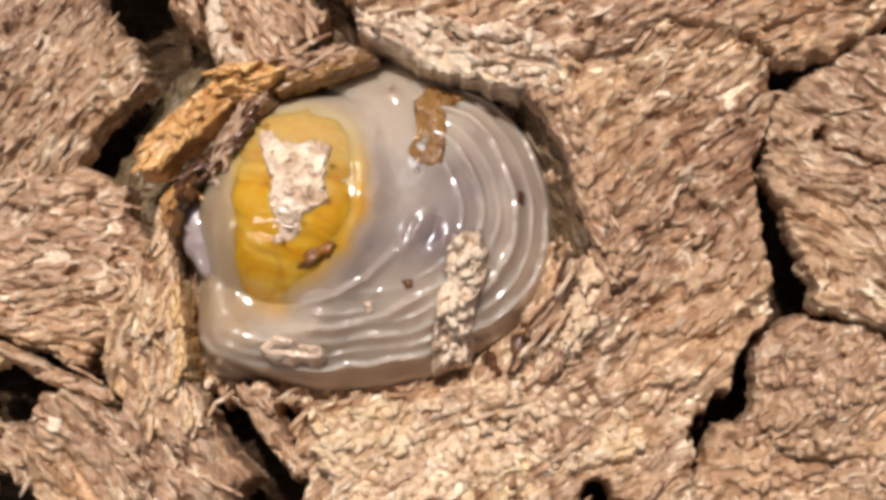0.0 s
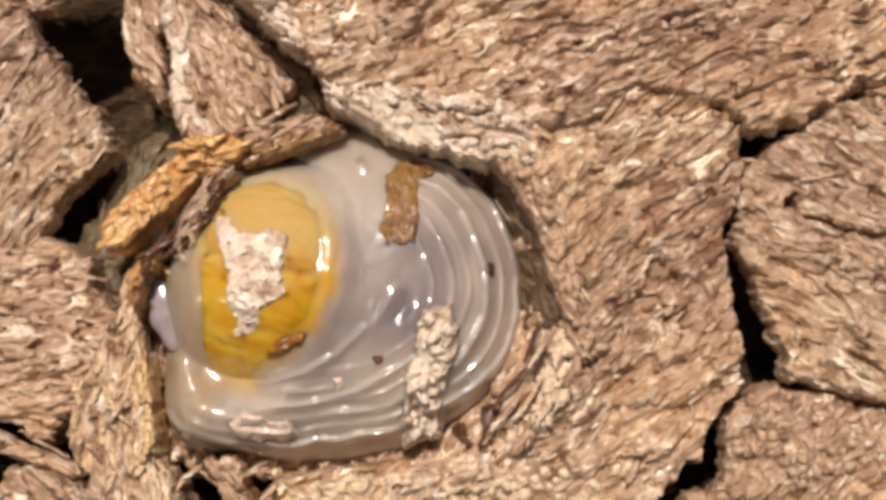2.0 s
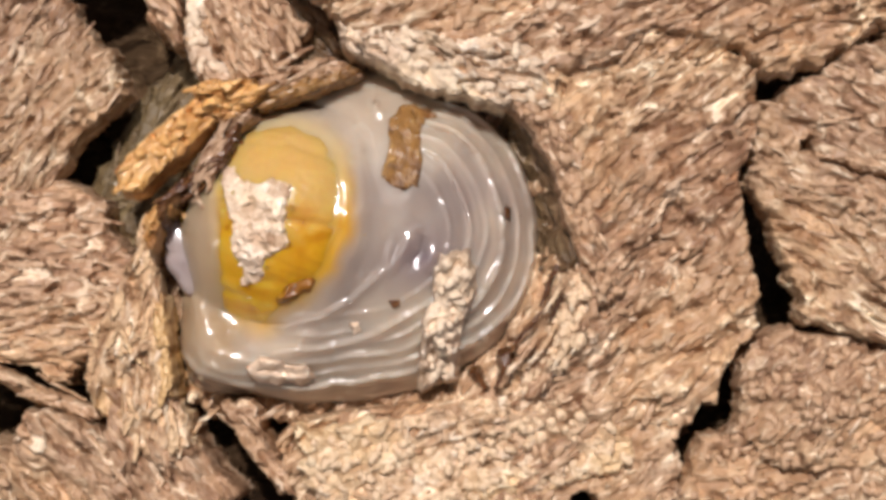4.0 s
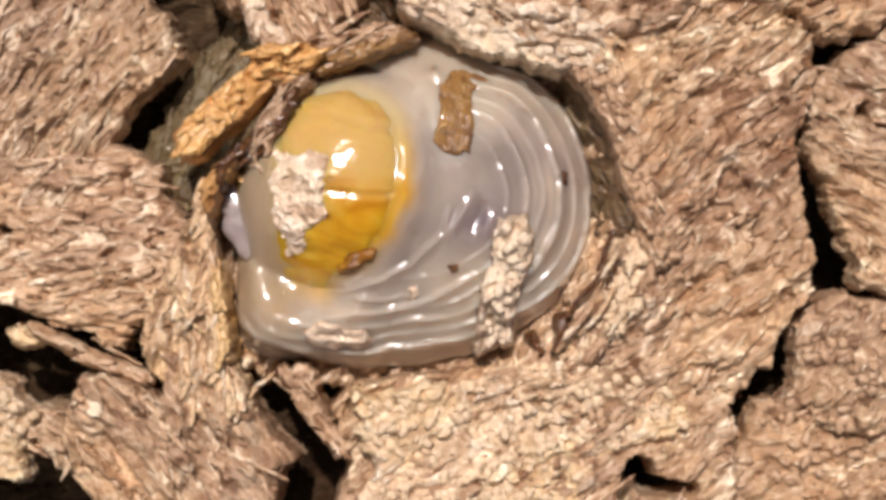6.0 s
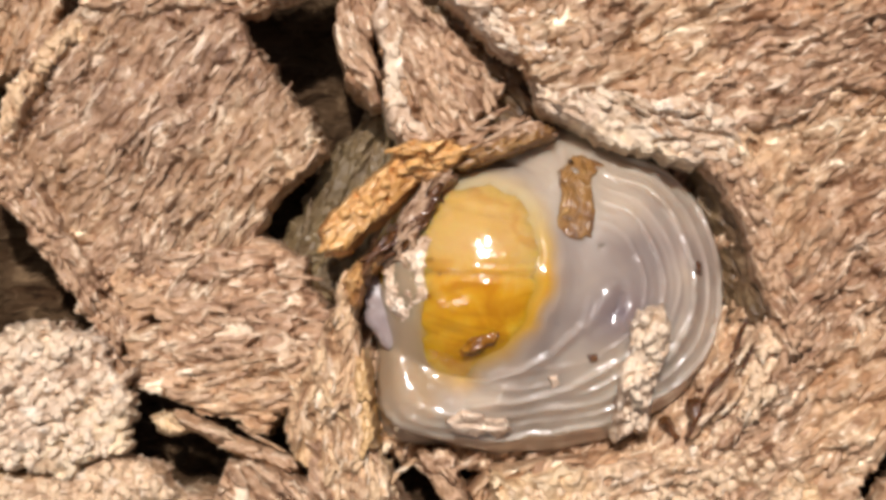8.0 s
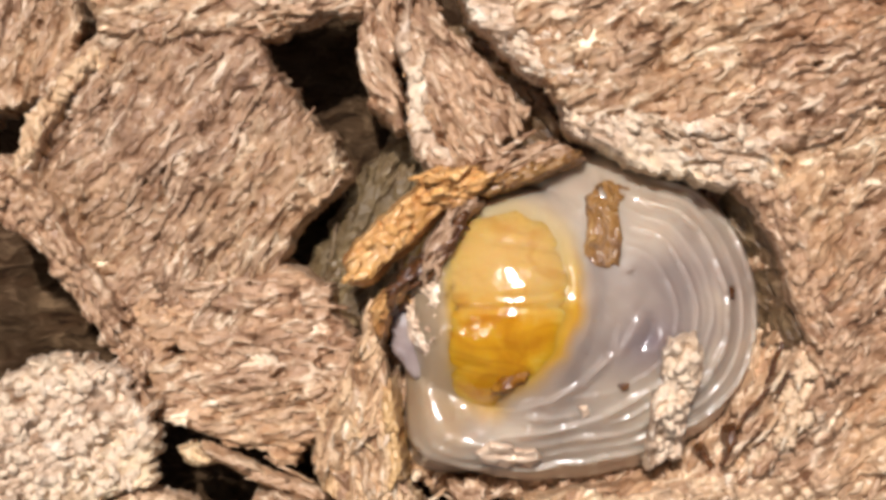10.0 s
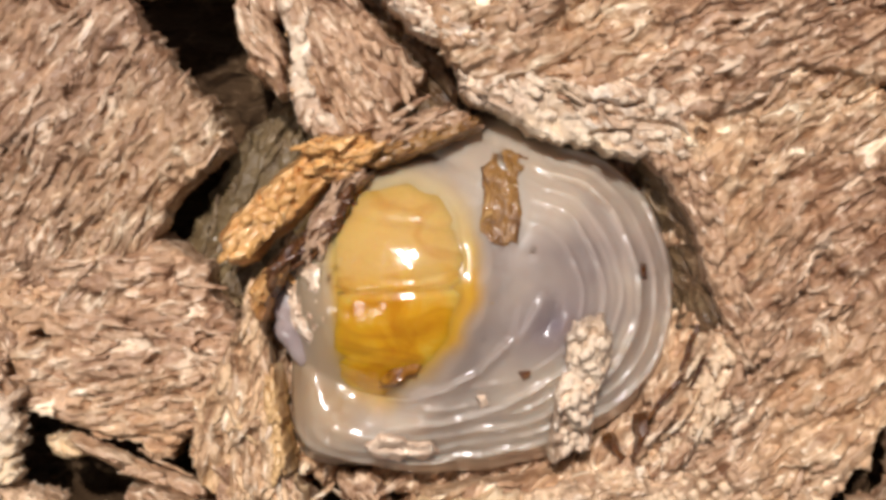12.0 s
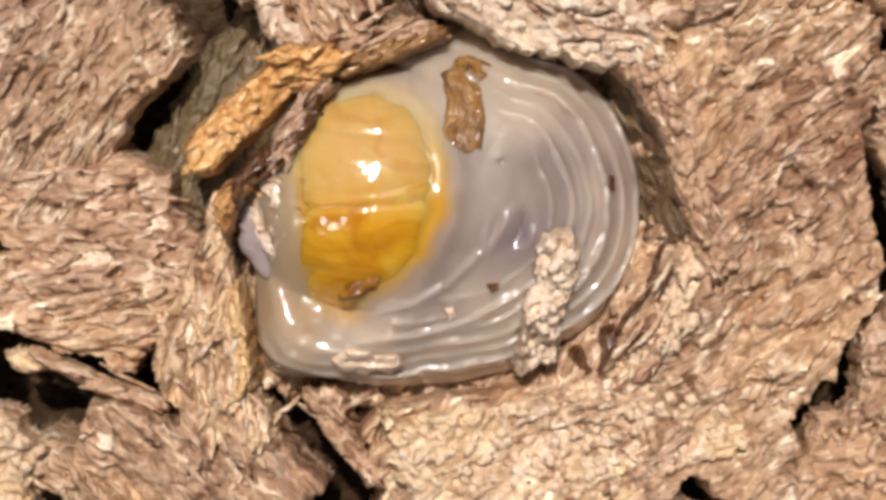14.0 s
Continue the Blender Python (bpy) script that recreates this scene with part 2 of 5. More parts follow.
def wood_material(name, dark, mid, pale, stain, rough=0.55, vary=0.25, glint=0.5, stretch=(1100, 2300, 2200)):
    mat, n, l, b = node_material(name)
    tc = n.new("ShaderNodeTexCoord")
    mp = n.new("ShaderNodeMapping")
    mp.inputs["Scale"].default_value = stretch
    l.new(tc.outputs["Object"], mp.inputs[0])
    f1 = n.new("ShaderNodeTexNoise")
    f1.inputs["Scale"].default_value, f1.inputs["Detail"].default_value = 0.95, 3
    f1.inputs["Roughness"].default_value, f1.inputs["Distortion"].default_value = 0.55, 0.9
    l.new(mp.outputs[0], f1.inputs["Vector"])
    # relief shade in the colour: dark stops fall in the bump's valleys
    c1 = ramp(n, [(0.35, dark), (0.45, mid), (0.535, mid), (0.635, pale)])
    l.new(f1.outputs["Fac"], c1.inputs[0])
    # stains and greyer weathered zones, a few millimetres wide
    f2 = n.new("ShaderNodeTexNoise")
    f2.inputs["Scale"].default_value, f2.inputs["Detail"].default_value = 300, 6
    l.new(tc.outputs["Object"], f2.inputs["Vector"])
    c2 = ramp(n, [(0.44, (0, 0, 0)), (0.60, (1, 1, 1))])
    l.new(f2.outputs["Fac"], c2.inputs[0])
    mx = n.new("ShaderNodeMix")
    mx.data_type, mx.blend_type = "RGBA", "MIX"
    mul = n.new("ShaderNodeMath")
    mul.operation = "MULTIPLY"
    mul.inputs[1].default_value = 0.75
    l.new(c2.outputs[0], mul.inputs[0])
    l.new(mul.outputs[0], mx.inputs[0])
    l.new(c1.outputs[0], mx.inputs[6])
    mx.inputs[7].default_value = (*stain, 1)
    # broad cream and brown zones
    f3 = n.new("ShaderNodeTexNoise")
    f3.inputs["Scale"].default_value, f3.inputs["Detail"].default_value = 170, 3
    l.new(tc.outputs["Object"], f3.inputs["Vector"])
    c3 = ramp(n, [(0.34, (0.72, 0.64, 0.59)), (0.46, (0.98, 0.95, 0.93)), (0.54, (1.04, 1.05, 1.01)), (0.66, (1.26, 1.28, 1.20))])
    l.new(f3.outputs["Fac"], c3.inputs[0])
    tint = n.new("ShaderNodeMix")
    tint.data_type, tint.blend_type = "RGBA", "MULTIPLY"
    tint.inputs[0].default_value = 1.0
    l.new(mx.outputs[2], tint.inputs[6])
    l.new(c3.outputs[0], tint.inputs[7])
    # single grains of their own tone
    vm = n.new("ShaderNodeMapping")
    vm.inputs["Scale"].default_value = (0.5 * stretch[0] + 900, stretch[1] + 700, stretch[2] + 700)
    l.new(tc.outputs["Object"], vm.inputs[0])
    vd = n.new("ShaderNodeMixRGB")
    vd.inputs[0].default_value = 0.12
    l.new(vm.outputs[0], vd.inputs[1])
    l.new(f1.outputs["Color"], vd.inputs[2])
    vor = n.new("ShaderNodeTexVoronoi")
    vor.inputs["Scale"].default_value = 1.0
    l.new(vd.outputs[0], vor.inputs["Vector"])
    vs = n.new("ShaderNodeSeparateColor")
    l.new(vor.outputs["Color"], vs.inputs[0])
    c4 = ramp(n, [(0.0, (0.70, 0.59, 0.50)), (0.25, (0.90, 0.87, 0.84)), (0.6, (1.04, 1.05, 1.05)), (0.85, (1.16, 1.18, 1.17)), (1.0, (1.40, 1.44, 1.44))])
    l.new(vs.outputs[0], c4.inputs[0])
    grain = n.new("ShaderNodeMix")
    grain.data_type, grain.blend_type = "RGBA", "MULTIPLY"
    grain.inputs[0].default_value = 0.8
    l.new(tint.outputs[2], grain.inputs[6])
    l.new(c4.outputs[0], grain.inputs[7])
    # each piece a little lighter or darker
    oi = n.new("ShaderNodeObjectInfo")
    mr = n.new("ShaderNodeMapRange")
    mr.inputs[3].default_value, mr.inputs[4].default_value = 1 - vary, 1 + vary * 0.6
    l.new(oi.outputs["Random"], mr.inputs[0])
    hs = n.new("ShaderNodeHueSaturation")
    l.new(mr.outputs[0], hs.inputs["Value"])
    l.new(grain.outputs[2], hs.inputs["Color"])
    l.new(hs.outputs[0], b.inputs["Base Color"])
    mg = n.new("ShaderNodeMapRange")
    mg.inputs[1].default_value, mg.inputs[2].default_value = 0.35, 0.65
    mg.inputs[3].default_value, mg.inputs[4].default_value = rough + 0.12, rough - 0.2
    l.new(f1.outputs["Fac"], mg.inputs[0])
    l.new(mg.outputs[0], b.inputs["Roughness"])
    b.inputs["Specular IOR Level"].default_value = glint
    # fibre relief from the colour noise: valleys painted dark as by shade, crests pale
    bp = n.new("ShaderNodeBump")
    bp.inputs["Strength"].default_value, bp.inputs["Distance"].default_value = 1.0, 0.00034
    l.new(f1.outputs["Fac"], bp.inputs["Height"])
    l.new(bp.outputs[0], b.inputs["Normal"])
    return mat


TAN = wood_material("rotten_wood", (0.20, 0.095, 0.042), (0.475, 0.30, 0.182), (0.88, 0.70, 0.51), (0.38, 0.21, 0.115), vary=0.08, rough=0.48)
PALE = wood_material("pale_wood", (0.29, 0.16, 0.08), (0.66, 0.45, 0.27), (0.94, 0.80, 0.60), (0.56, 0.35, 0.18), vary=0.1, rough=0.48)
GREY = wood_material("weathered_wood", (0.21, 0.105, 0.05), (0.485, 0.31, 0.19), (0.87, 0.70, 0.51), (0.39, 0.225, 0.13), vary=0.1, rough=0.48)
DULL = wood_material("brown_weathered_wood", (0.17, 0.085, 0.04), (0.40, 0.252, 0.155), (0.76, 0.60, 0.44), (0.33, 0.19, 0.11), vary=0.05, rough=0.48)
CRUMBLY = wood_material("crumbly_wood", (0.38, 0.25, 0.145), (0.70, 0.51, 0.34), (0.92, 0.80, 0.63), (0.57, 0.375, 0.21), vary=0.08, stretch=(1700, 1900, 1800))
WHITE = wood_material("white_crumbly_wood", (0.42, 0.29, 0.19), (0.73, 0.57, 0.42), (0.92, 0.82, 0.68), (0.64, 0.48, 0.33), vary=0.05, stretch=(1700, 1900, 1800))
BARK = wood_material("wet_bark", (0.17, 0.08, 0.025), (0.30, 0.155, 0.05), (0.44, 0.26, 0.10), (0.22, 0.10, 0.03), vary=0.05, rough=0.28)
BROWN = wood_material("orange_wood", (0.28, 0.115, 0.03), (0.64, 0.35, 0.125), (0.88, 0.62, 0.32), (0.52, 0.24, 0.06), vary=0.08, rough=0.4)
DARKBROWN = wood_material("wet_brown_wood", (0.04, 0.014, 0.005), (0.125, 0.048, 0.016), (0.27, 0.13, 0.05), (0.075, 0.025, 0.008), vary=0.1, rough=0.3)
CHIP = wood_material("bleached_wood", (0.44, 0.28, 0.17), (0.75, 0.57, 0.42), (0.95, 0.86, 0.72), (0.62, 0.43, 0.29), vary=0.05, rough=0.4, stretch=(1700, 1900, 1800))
# near black, so the shade in the gaps is part of this colour
BED = wood_material("gap_shade_wood", (0.022, 0.012, 0.006), (0.055, 0.031, 0.016), (0.11, 0.066, 0.036), (0.042, 0.024, 0.012), vary=0.05, rough=0.9, glint=0.1)
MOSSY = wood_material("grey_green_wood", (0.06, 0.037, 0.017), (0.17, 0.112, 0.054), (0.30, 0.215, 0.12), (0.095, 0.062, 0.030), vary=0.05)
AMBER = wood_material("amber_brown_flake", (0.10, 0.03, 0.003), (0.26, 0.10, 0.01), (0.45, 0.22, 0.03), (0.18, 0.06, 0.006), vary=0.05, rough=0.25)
# darker than damp alone: shade of hollow and crack put into the colour
DAMP_SHADED = wood_material("damp_shaded_wood", (0.045, 0.025, 0.012), (0.15, 0.09, 0.045), (0.32, 0.22, 0.13), (0.10, 0.06, 0.028), vary=0.05, rough=0.45)
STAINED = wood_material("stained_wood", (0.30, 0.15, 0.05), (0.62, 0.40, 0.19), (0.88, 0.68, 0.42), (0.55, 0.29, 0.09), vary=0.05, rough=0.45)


def fibre_material():
    """Single fibres, each of its own tone between brown and bleached."""
    mat, n, l, b = node_material("fibre")
    geo = n.new("ShaderNodeNewGeometry")
    c = ramp(n, [(0.0, (0.40, 0.245, 0.145)), (0.3, (0.51, 0.33, 0.20)), (0.75, (0.61, 0.42, 0.27)), (1.0, (0.72, 0.54, 0.38))])
    l.new(geo.outputs["Random Per Island"], c.inputs[0])
    l.new(c.outputs[0], b.inputs["Base Color"])
    b.inputs["Roughness"].default_value = 0.55
    return mat


FIBRE = fibre_material()


def wet(b, rough, coat, fine=0.08):
    b.inputs["Roughness"].default_value = rough
    b.inputs["Coat Weight"].default_value, b.inputs["Coat Roughness"].default_value = coat, fine
    b.inputs["Specular IOR Level"].default_value = 0.2


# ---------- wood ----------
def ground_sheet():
    """Rotten wood under everything, shade of the gaps put into its colour, one sheet with a finer middle, out to metres
    away.
    """
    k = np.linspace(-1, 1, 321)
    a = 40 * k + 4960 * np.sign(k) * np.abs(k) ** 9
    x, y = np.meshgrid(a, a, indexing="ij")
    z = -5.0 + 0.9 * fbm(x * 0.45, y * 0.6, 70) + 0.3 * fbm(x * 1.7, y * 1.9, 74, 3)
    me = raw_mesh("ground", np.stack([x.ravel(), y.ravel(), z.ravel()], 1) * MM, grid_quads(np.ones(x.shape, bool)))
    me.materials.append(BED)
    return tagged(new("ground", me), "rotten wood deep under the broken pieces, coloured dark for the gaps' shade", "ground", "", "structure")


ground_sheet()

LARVA = (-0.32, 1.49)
CHUNK = "wood_chunk"
wood(CHUNK, [(-17.66, 6.01), (-17.48, 8.02), (-16.76, 9.44), (-15.21, 10.41), (-13, 10.61), (-10.64, 10.56), (-9.83, 9.03), (-8.93, 7.84), (-8.09, 6.99), (-7.64, 5.97), (-8.48, 5.15), (-9.42, 4.17), (-9.78, 3.33), (-9.97, 2.16), (-12.03, 0.68), (-14.74, 1.06), (-16.3, 3.62)],
     -0.5, 48, DULL, "large tan chunk of rotten wood with slanting fibres", seed=2, fibres=40, tilt=(0.03, 0.02), hump=0.4, depth=1.2, cuts=[([(-10.71, 2.41), (-10.44, 2.47), (-10.16, 2.54)], 0.15)])
wood(CHUNK, [(-15.7, 3.44), (-12.47, 3.72), (-9.61, 3.2), (-8.44, 2.64), (-8.26, 1.63), (-7.3, 0.86), (-7.33, -0.74), (-7.68, -1.65), (-9.21, -2.31), (-9.47, -3.03), (-9.97, -3.05), (-10.37, -2.51), (-11.24, -2.36), (-12.59, -1.84), (-13.6, -1.49), (-13.99, 0.04)],
     -0.5, 4, GREY, "tan chunk of rotten wood with level wavy fibres", seed=3, fibres=40, tilt=(0.04, 0.0), hump=0.2, cuts=[([(-13.25, 0.7), (-12.88, 0.65)], 0.2)])
wood(CHUNK, [(-16, 12.58), (-15.21, 10.5), (-13.54, 10.2), (-11.95, 10.35), (-10.72, 10.15), (-9.8, 10.05), (-8.96, 10.54), (-7.9, 10.92), (-7.02, 10.85), (-6.4, 10.51), (-5.61, 9.53), (-4.9, 10.94), (-5.42, 12.89)], -0.2, 8, GREY,
     "tan chunk of wood closing the dark pit", seed=25, fibres=20, depth=0.7)
wood("wood_strip", [(-17.51, 6.59), (-16.52, 5.14), (-15.7, 3.44), (-14.8, 2.08), (-13.9, 0.54), (-13.52, -1.49), (-13.91, -1.48), (-14.33, 0.04), (-15.42, 1.07), (-16.24, 2.27), (-17.15, 3.64), (-18.58, 4.67), (-19.04, 6.88)],
     -0.2, -58, TAN, "narrow curled strip of tan wood along a chunk's edge", seed=4, fibres=10, granules=30, crumbly=1.0, ragged=0.4)
wood("wood_crumb", [(-20.07, -0.54), (-17.66, 0.01), (-16.11, 0.66), (-14.24, 0.21), (-13.9, -1.31), (-13.62, -2.24), (-13.7, -2.92), (-14.49, -3.42), (-15.87, -4.16), (-17.75, -3.88), (-20.15, -4.11)],
     0.1, 20, WHITE, "pale mottled crumb of rotten wood", seed=5, granules=170, ragged=0.5, depth=1.0, rough=0.3, fibre=0.09, crumbly=1.5, loose=0)
wood("wood_crumb", [(-20.15, -4.28), (-17.75, -4.14), (-15.7, -4.25), (-14.33, -3.54), (-13.48, -3.65), (-12.67, -4.07), (-12.06, -4.71), (-12.36, -6.91), (-20.21, -6.83)],
     0.0, 5, CRUMBLY, "pale yellowish crumb of rotten wood", seed=6, granules=150, depth=1.0, rough=0.3, fibre=0.05, crumbly=1.2, loose=0.8)
wood("wood_crumb", [(-19.71, 12.75), (-16.08, 12.66), (-15.95, 10.62), (-16.49, 9.43), (-17.38, 8.43), (-19.82, 7.8)], -1.2, 70, DULL, "dull brown wood crumb in a crack", seed=26, fibres=10, depth=3)
wood(CHUNK, [(-14.53, -5.1), (-13.49, -5.24), (-11.91, -4.82), (-11.08, -4.86), (-10.95, -4.38), (-10.6, -3.82), (-9.97, -3.72), (-9.05, -4.03), (-8.74, -4.34), (-8.33, -4.72), (-8.33, -3.07), (-6.09, -3.24), (-5.82, -3.79), (-5.64, -4.48), (-5.37, -5.05), (-4.92, -5.55), (-4.3, -6.17), (-4.2, -6.42), (-4.61, -6.94), (-4.89, -7.72), (-4.96, -9.61), (-9.19, -9.61), (-10.29, -7.72), (-11.57, -6.3), (-12.46, -6.17), (-14.53, -6.2)],
     -0.45, -48, GREY, "greyish tan chunk of fibrous wood beside dark gaps", seed=7, fibres=30, fibre=0.15, crumbly=0.6, tilt=(0.03, 0.03), ragged=0.16)
wood("wood_splinter", [(-12.29, -2.28), (-11.43, -2.69), (-10.4, -3.14), (-9.5, -3.45), (-8.78, -3.72), (-8.67, -3.96), (-9.16, -3.96), (-10.05, -3.62), (-10.91, -3.27), (-11.64, -2.86), (-12.19, -2.52)], -0.5, -22, GREY,
     "thin grey splinter bridging a dark gap", seed=8, fibres=10, lip=0.08, fibre=0.04, rough=0.08, depth=0.4, ragged=0.1, step=0.03)
wood("wood_splinter", [(-13.15, -2.54), (-12.77, -2.4), (-12.14, -2.57), (-12.07, -2.85), (-12.7, -2.92), (-13.12, -2.78)], -1.0, -8, CRUMBLY, "short pale splinter stuck in a dark gap", seed=27, lip=0.15, depth=0.8, loose=0, rough=0.1, ragged=0.12)
wood("wood_strip", [(-6.9, 1.9), (-6.66, 0.88), (-6.56, -0.48), (-6.46, -2.01), (-6.32, -3.37), (-5.91, -3.79), (-5.59, -4.73), (-6.02, -5.41), (-7.55, -4.73), (-8.75, -3.4), (-8.8, -1.6), (-8.0, -0.3), (-7.45, 0.71), (-7.12, 1.56)],
     -0.05, 82, PALE, "upright pale wall of torn wood fibres beside the larva", seed=9, fibres=30, tilt=(0.10, 0.03), rough=0.3, fibre=0.13, lip=0.12, depth=0.9, ragged=0.32)
wood("wood_strip", [(-4.89, -3.41), (-3.85, -3.38), (-3.61, -3.67), (-3.58, -4.36), (-3.06, -5.17), (-2.55, -6.03), (-2.96, -6.37), (-3.37, -5.79), (-3.89, -5.17), (-4.34, -4.44), (-4.78, -3.82)], -0.4, -55, TAN,
     "narrow tan strip of wood between two dark gaps", seed=10, fibres=10)
wood(CHUNK, [(-3.17, -4.82), (-2.79, -4.34), (-2.48, -3.93), (-1.44, -3.89), (1.48, -3.55), (3.72, -3.27), (5.27, -2.46), (6.3, -0.66), (6.56, 0.72), (5.96, 3.3), (5.1, 5.37), (4.75, 6.57), (5.44, 7.95), (8.02, 9), (10.3, 8), (10.75, 7.3), (11.2, 6.85), (11.5, 6.7), (11.48, 6.25), (11.42, 5.8), (11.62, 5.45), (11.48, 4.8), (11.38, 4.1), (11, 3.6), (10.89, 3.17), (11.15, 2.56), (11.23, 1.69), (11.39, 0.82), (11.5, 0.13), (11.45, -0.56), (11.55, -1.26), (11.18, -1.6), (10.88, -1.81), (10.58, -2.3), (10.38, -2.99), (10.28, -3.55), (9.75, -3.53), (9.56, -4.02), (9.5, -4.54), (9.25, -4.71), (8.92, -4.68), (9.12, -5.05), (9.25, -5.5), (9.3, -6.2), (9, -9.61), (-3.34, -9.61), (-2.96, -7.54), (-2.48, -6.37)],
     -0.35, 36, TAN, "broad pale tan chunk of crumbling wood beside the larva", seed=11, rough=0.38, fibre=0.11, tilt=(0.0, 0.02), ragged=0.12, fibres=40, granules=60, shape=lambda gx, gy: 0.22 * smooth(-0.15, 0.25, (gy - 4.3) - 0.61 * (gx - 5.7)) * smooth(5.4, 6.2, gx) + 1.1 * np.exp(-((np.hypot(gx - LARVA[0], gy - LARVA[1]) - 6.9) / 1.3) ** 2) * smooth(-4.0, 0.5, gy),
     cuts=[([(5.68, -7.45), (6.17, -6.55), (6.43, -7.07), (7.76, -7.21)], 0.42), ([(6.72, -0.66), (6.9, -0.8)], 0.16), ([(5.98, -1.4), (6.15, -1.6)], 0.13), ([(9.03, -5.08), (9.37, -4.47), (9.72, -4.3)], 0.2), ([(10.66, 7.32), (11.05, 7.15)], 0.2), ([(11.15, 6.8), (11.7, 6.76)], 0.07)])
wood(CHUNK, [(-3.07, 11.59), (-2.01, 9.67), (-1.3, 8.1), (0.08, 6.89), (1.45, 6.46), (3.16, 6.64), (5.04, 6.21), (6.75, 6.72), (8.45, 7.76), (10.49, 7.45), (10.75, 7.36), (11.05, 7.3), (11.25, 6.87), (11.75, 6.8), (11.68, 6.45), (12.1, 6.43), (12.52, 6.4), (12.87, 6.75), (13.05, 6.8), (13.43, 6.74), (13.9, 7.17), (14.8, 7.65), (17.46, 8.75), (17.53, 13.64), (-3.09, 13.69)],
     0.35, 20, TAN, "broad tan chunk of wood above the larva", seed=13, fibres=40, granules=60, tilt=(-0.10, 0), depth=0.9, shape=lambda gx, gy: 0.25 * np.exp(-((np.hypot(gx - LARVA[0], gy - LARVA[1]) - 6.6) / 1.4) ** 2), rough=0.3, fibre=0.12,
     cuts=[([(2.34, 6.64), (2.73, 6.81)], 0.2), ([(4.27, 7.07), (4.49, 7.1)], 0.18)])
wood(CHUNK, [(11.28, 3.1), (11.35, 3.6), (11.42, 4.1), (11.52, 4.8), (11.72, 5.5), (11.78, 5.6), (12.0, 5.6), (12.5, 5.85), (12.68, 6.1), (13.04, 6.55), (13.43, 6.62), (13.95, 7.07), (14.9, 7.5), (17.84, 8.6), (19.91, 8.94), (19.72, -3), (17, -2.2), (15.14, -1.66), (13.96, -1.25), (12.95, -1.08), (12.78, -0.9), (12.79, -0.2), (12.58, 0.41), (12.32, 0.84), (12.12, 1.5), (11.95, 2.2), (11.6, 2.6)],
     -0.55, -25, GREY, "greyish tan chunk of wood behind a black crack", seed=14, fibres=25, granules=30, depth=1.2, cuts=[([(13.18, 3.94), (13.78, 3.8), (14.48, 3.63), (17.74, 3.05)], 0.07), ([(12.74, 4.15), (13.09, 4.5), (13.15, 3.94)], 0.15)])
wood("wood_crumb", [(11.35, -1.74), (12.13, -1.39), (12.92, -1.26), (13.96, -1.43), (15.14, -1.85), (17, -2.4), (19.71, -3.26), (19.65, -6.84), (15.74, -5.7), (13.9, -5.6), (12.4, -5.6), (11.8, -5.35), (11.32, -4.7), (11.1, -4), (11.05, -3.34), (11.1, -2.3)],
     -0.9, 40, GREY, "rounded crumb of mottled wood beside a black crack", seed=15, granules=130, depth=1.0, rough=0.4, hump=0.6, crumbly=1.2, fibre=0.05, loose=0.8)
wood("wood_crumb", [(10.9, -4.3), (10.58, -4.76), (9.8, -4.68), (9.6, -5), (9.5, -5.6), (9.3, -6.1), (8.9, -6.4), (8.46, -9.71), (16.29, -9.71), (16.29, -5.64), (13.9, -5.5), (12.4, -5.5), (11.8, -5.25), (11.4, -4.72), (11.12, -4.12)],
     -1.1, 10, TAN, "pale orange crumb of wood at the edge of a crack", seed=16, granules=90, depth=0.8, rough=0.35, crumbly=1.2, fibre=0.05, loose=0.8)
wood(CHUNK, [(-2.48, -4.44), (-1.1, -4.13), (0.28, -3.93), (2.86, -3.58), (5.1, -3.15), (6.82, -3.41), (7.85, -4.79), (7.16, -5.56), (5.61, -5.91), (4.75, -6.85), (4.24, -9.61), (-2.48, -9.61), (-1.87, -6.34)], -0.22, 15, CRUMBLY,
     "pale crumbling wood flaking off below the larva", seed=24, granules=220, depth=0.7, tilt=(-0.06, 0.05), crumbly=1.2, fibre=0.07, ragged=0.4)
wood("wood_strip", [(-14.9, 10.0), (-15.8, 9.75), (-16.75, 9.35), (-17.2, 8.55), (-17.6, 7.84), (-17.75, 6.96), (-18.0, 6.2), (-17.3, 6.0), (-16.9, 6.9), (-16.7, 7.8), (-16.3, 8.5), (-15.7, 8.95), (-14.9, 9.3)],
     -0.3, 60, PALE, "pale crumbled rim along a chunk of wood", seed=39, granules=50, crumbly=1.0, depth=1.0, ragged=0.4)
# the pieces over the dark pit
wood("wood_strip", [(-4.6, 10.6), (-3.0, 10.4), (-0.9, 8.5), (-0.6, 6.7), (-3.2, 6.5), (-3.3, 8.4)], -0.9, -45, DAMP_SHADED, "brown wood at the bottom of a crack, colour darkened for shade", seed=40, fibres=12, loose=0, depth=1.5, fibre=0.08)
wood(CHUNK, [(-5.6, 11.88), (-5.85, 10.3), (-5.99, 9.67), (-5.64, 8.63), (-5.71, 7.42), (-5.45, 6.47), (-4.93, 5.95), (-4.41, 5.87), (-3.39, 6.39), (-2.88, 6.99), (-2.2, 7.51), (-1.94, 7.94), (-2.46, 8.03), (-2.72, 8.46), (-3.24, 9.15), (-3.9, 9.75), (-4.9, 10.9), (-5.1, 11.88)],
     0.7, -60, GREY, "tan wood chunk with a pale rolled edge", seed=17, fibres=20, rough=0.3, depth=4)
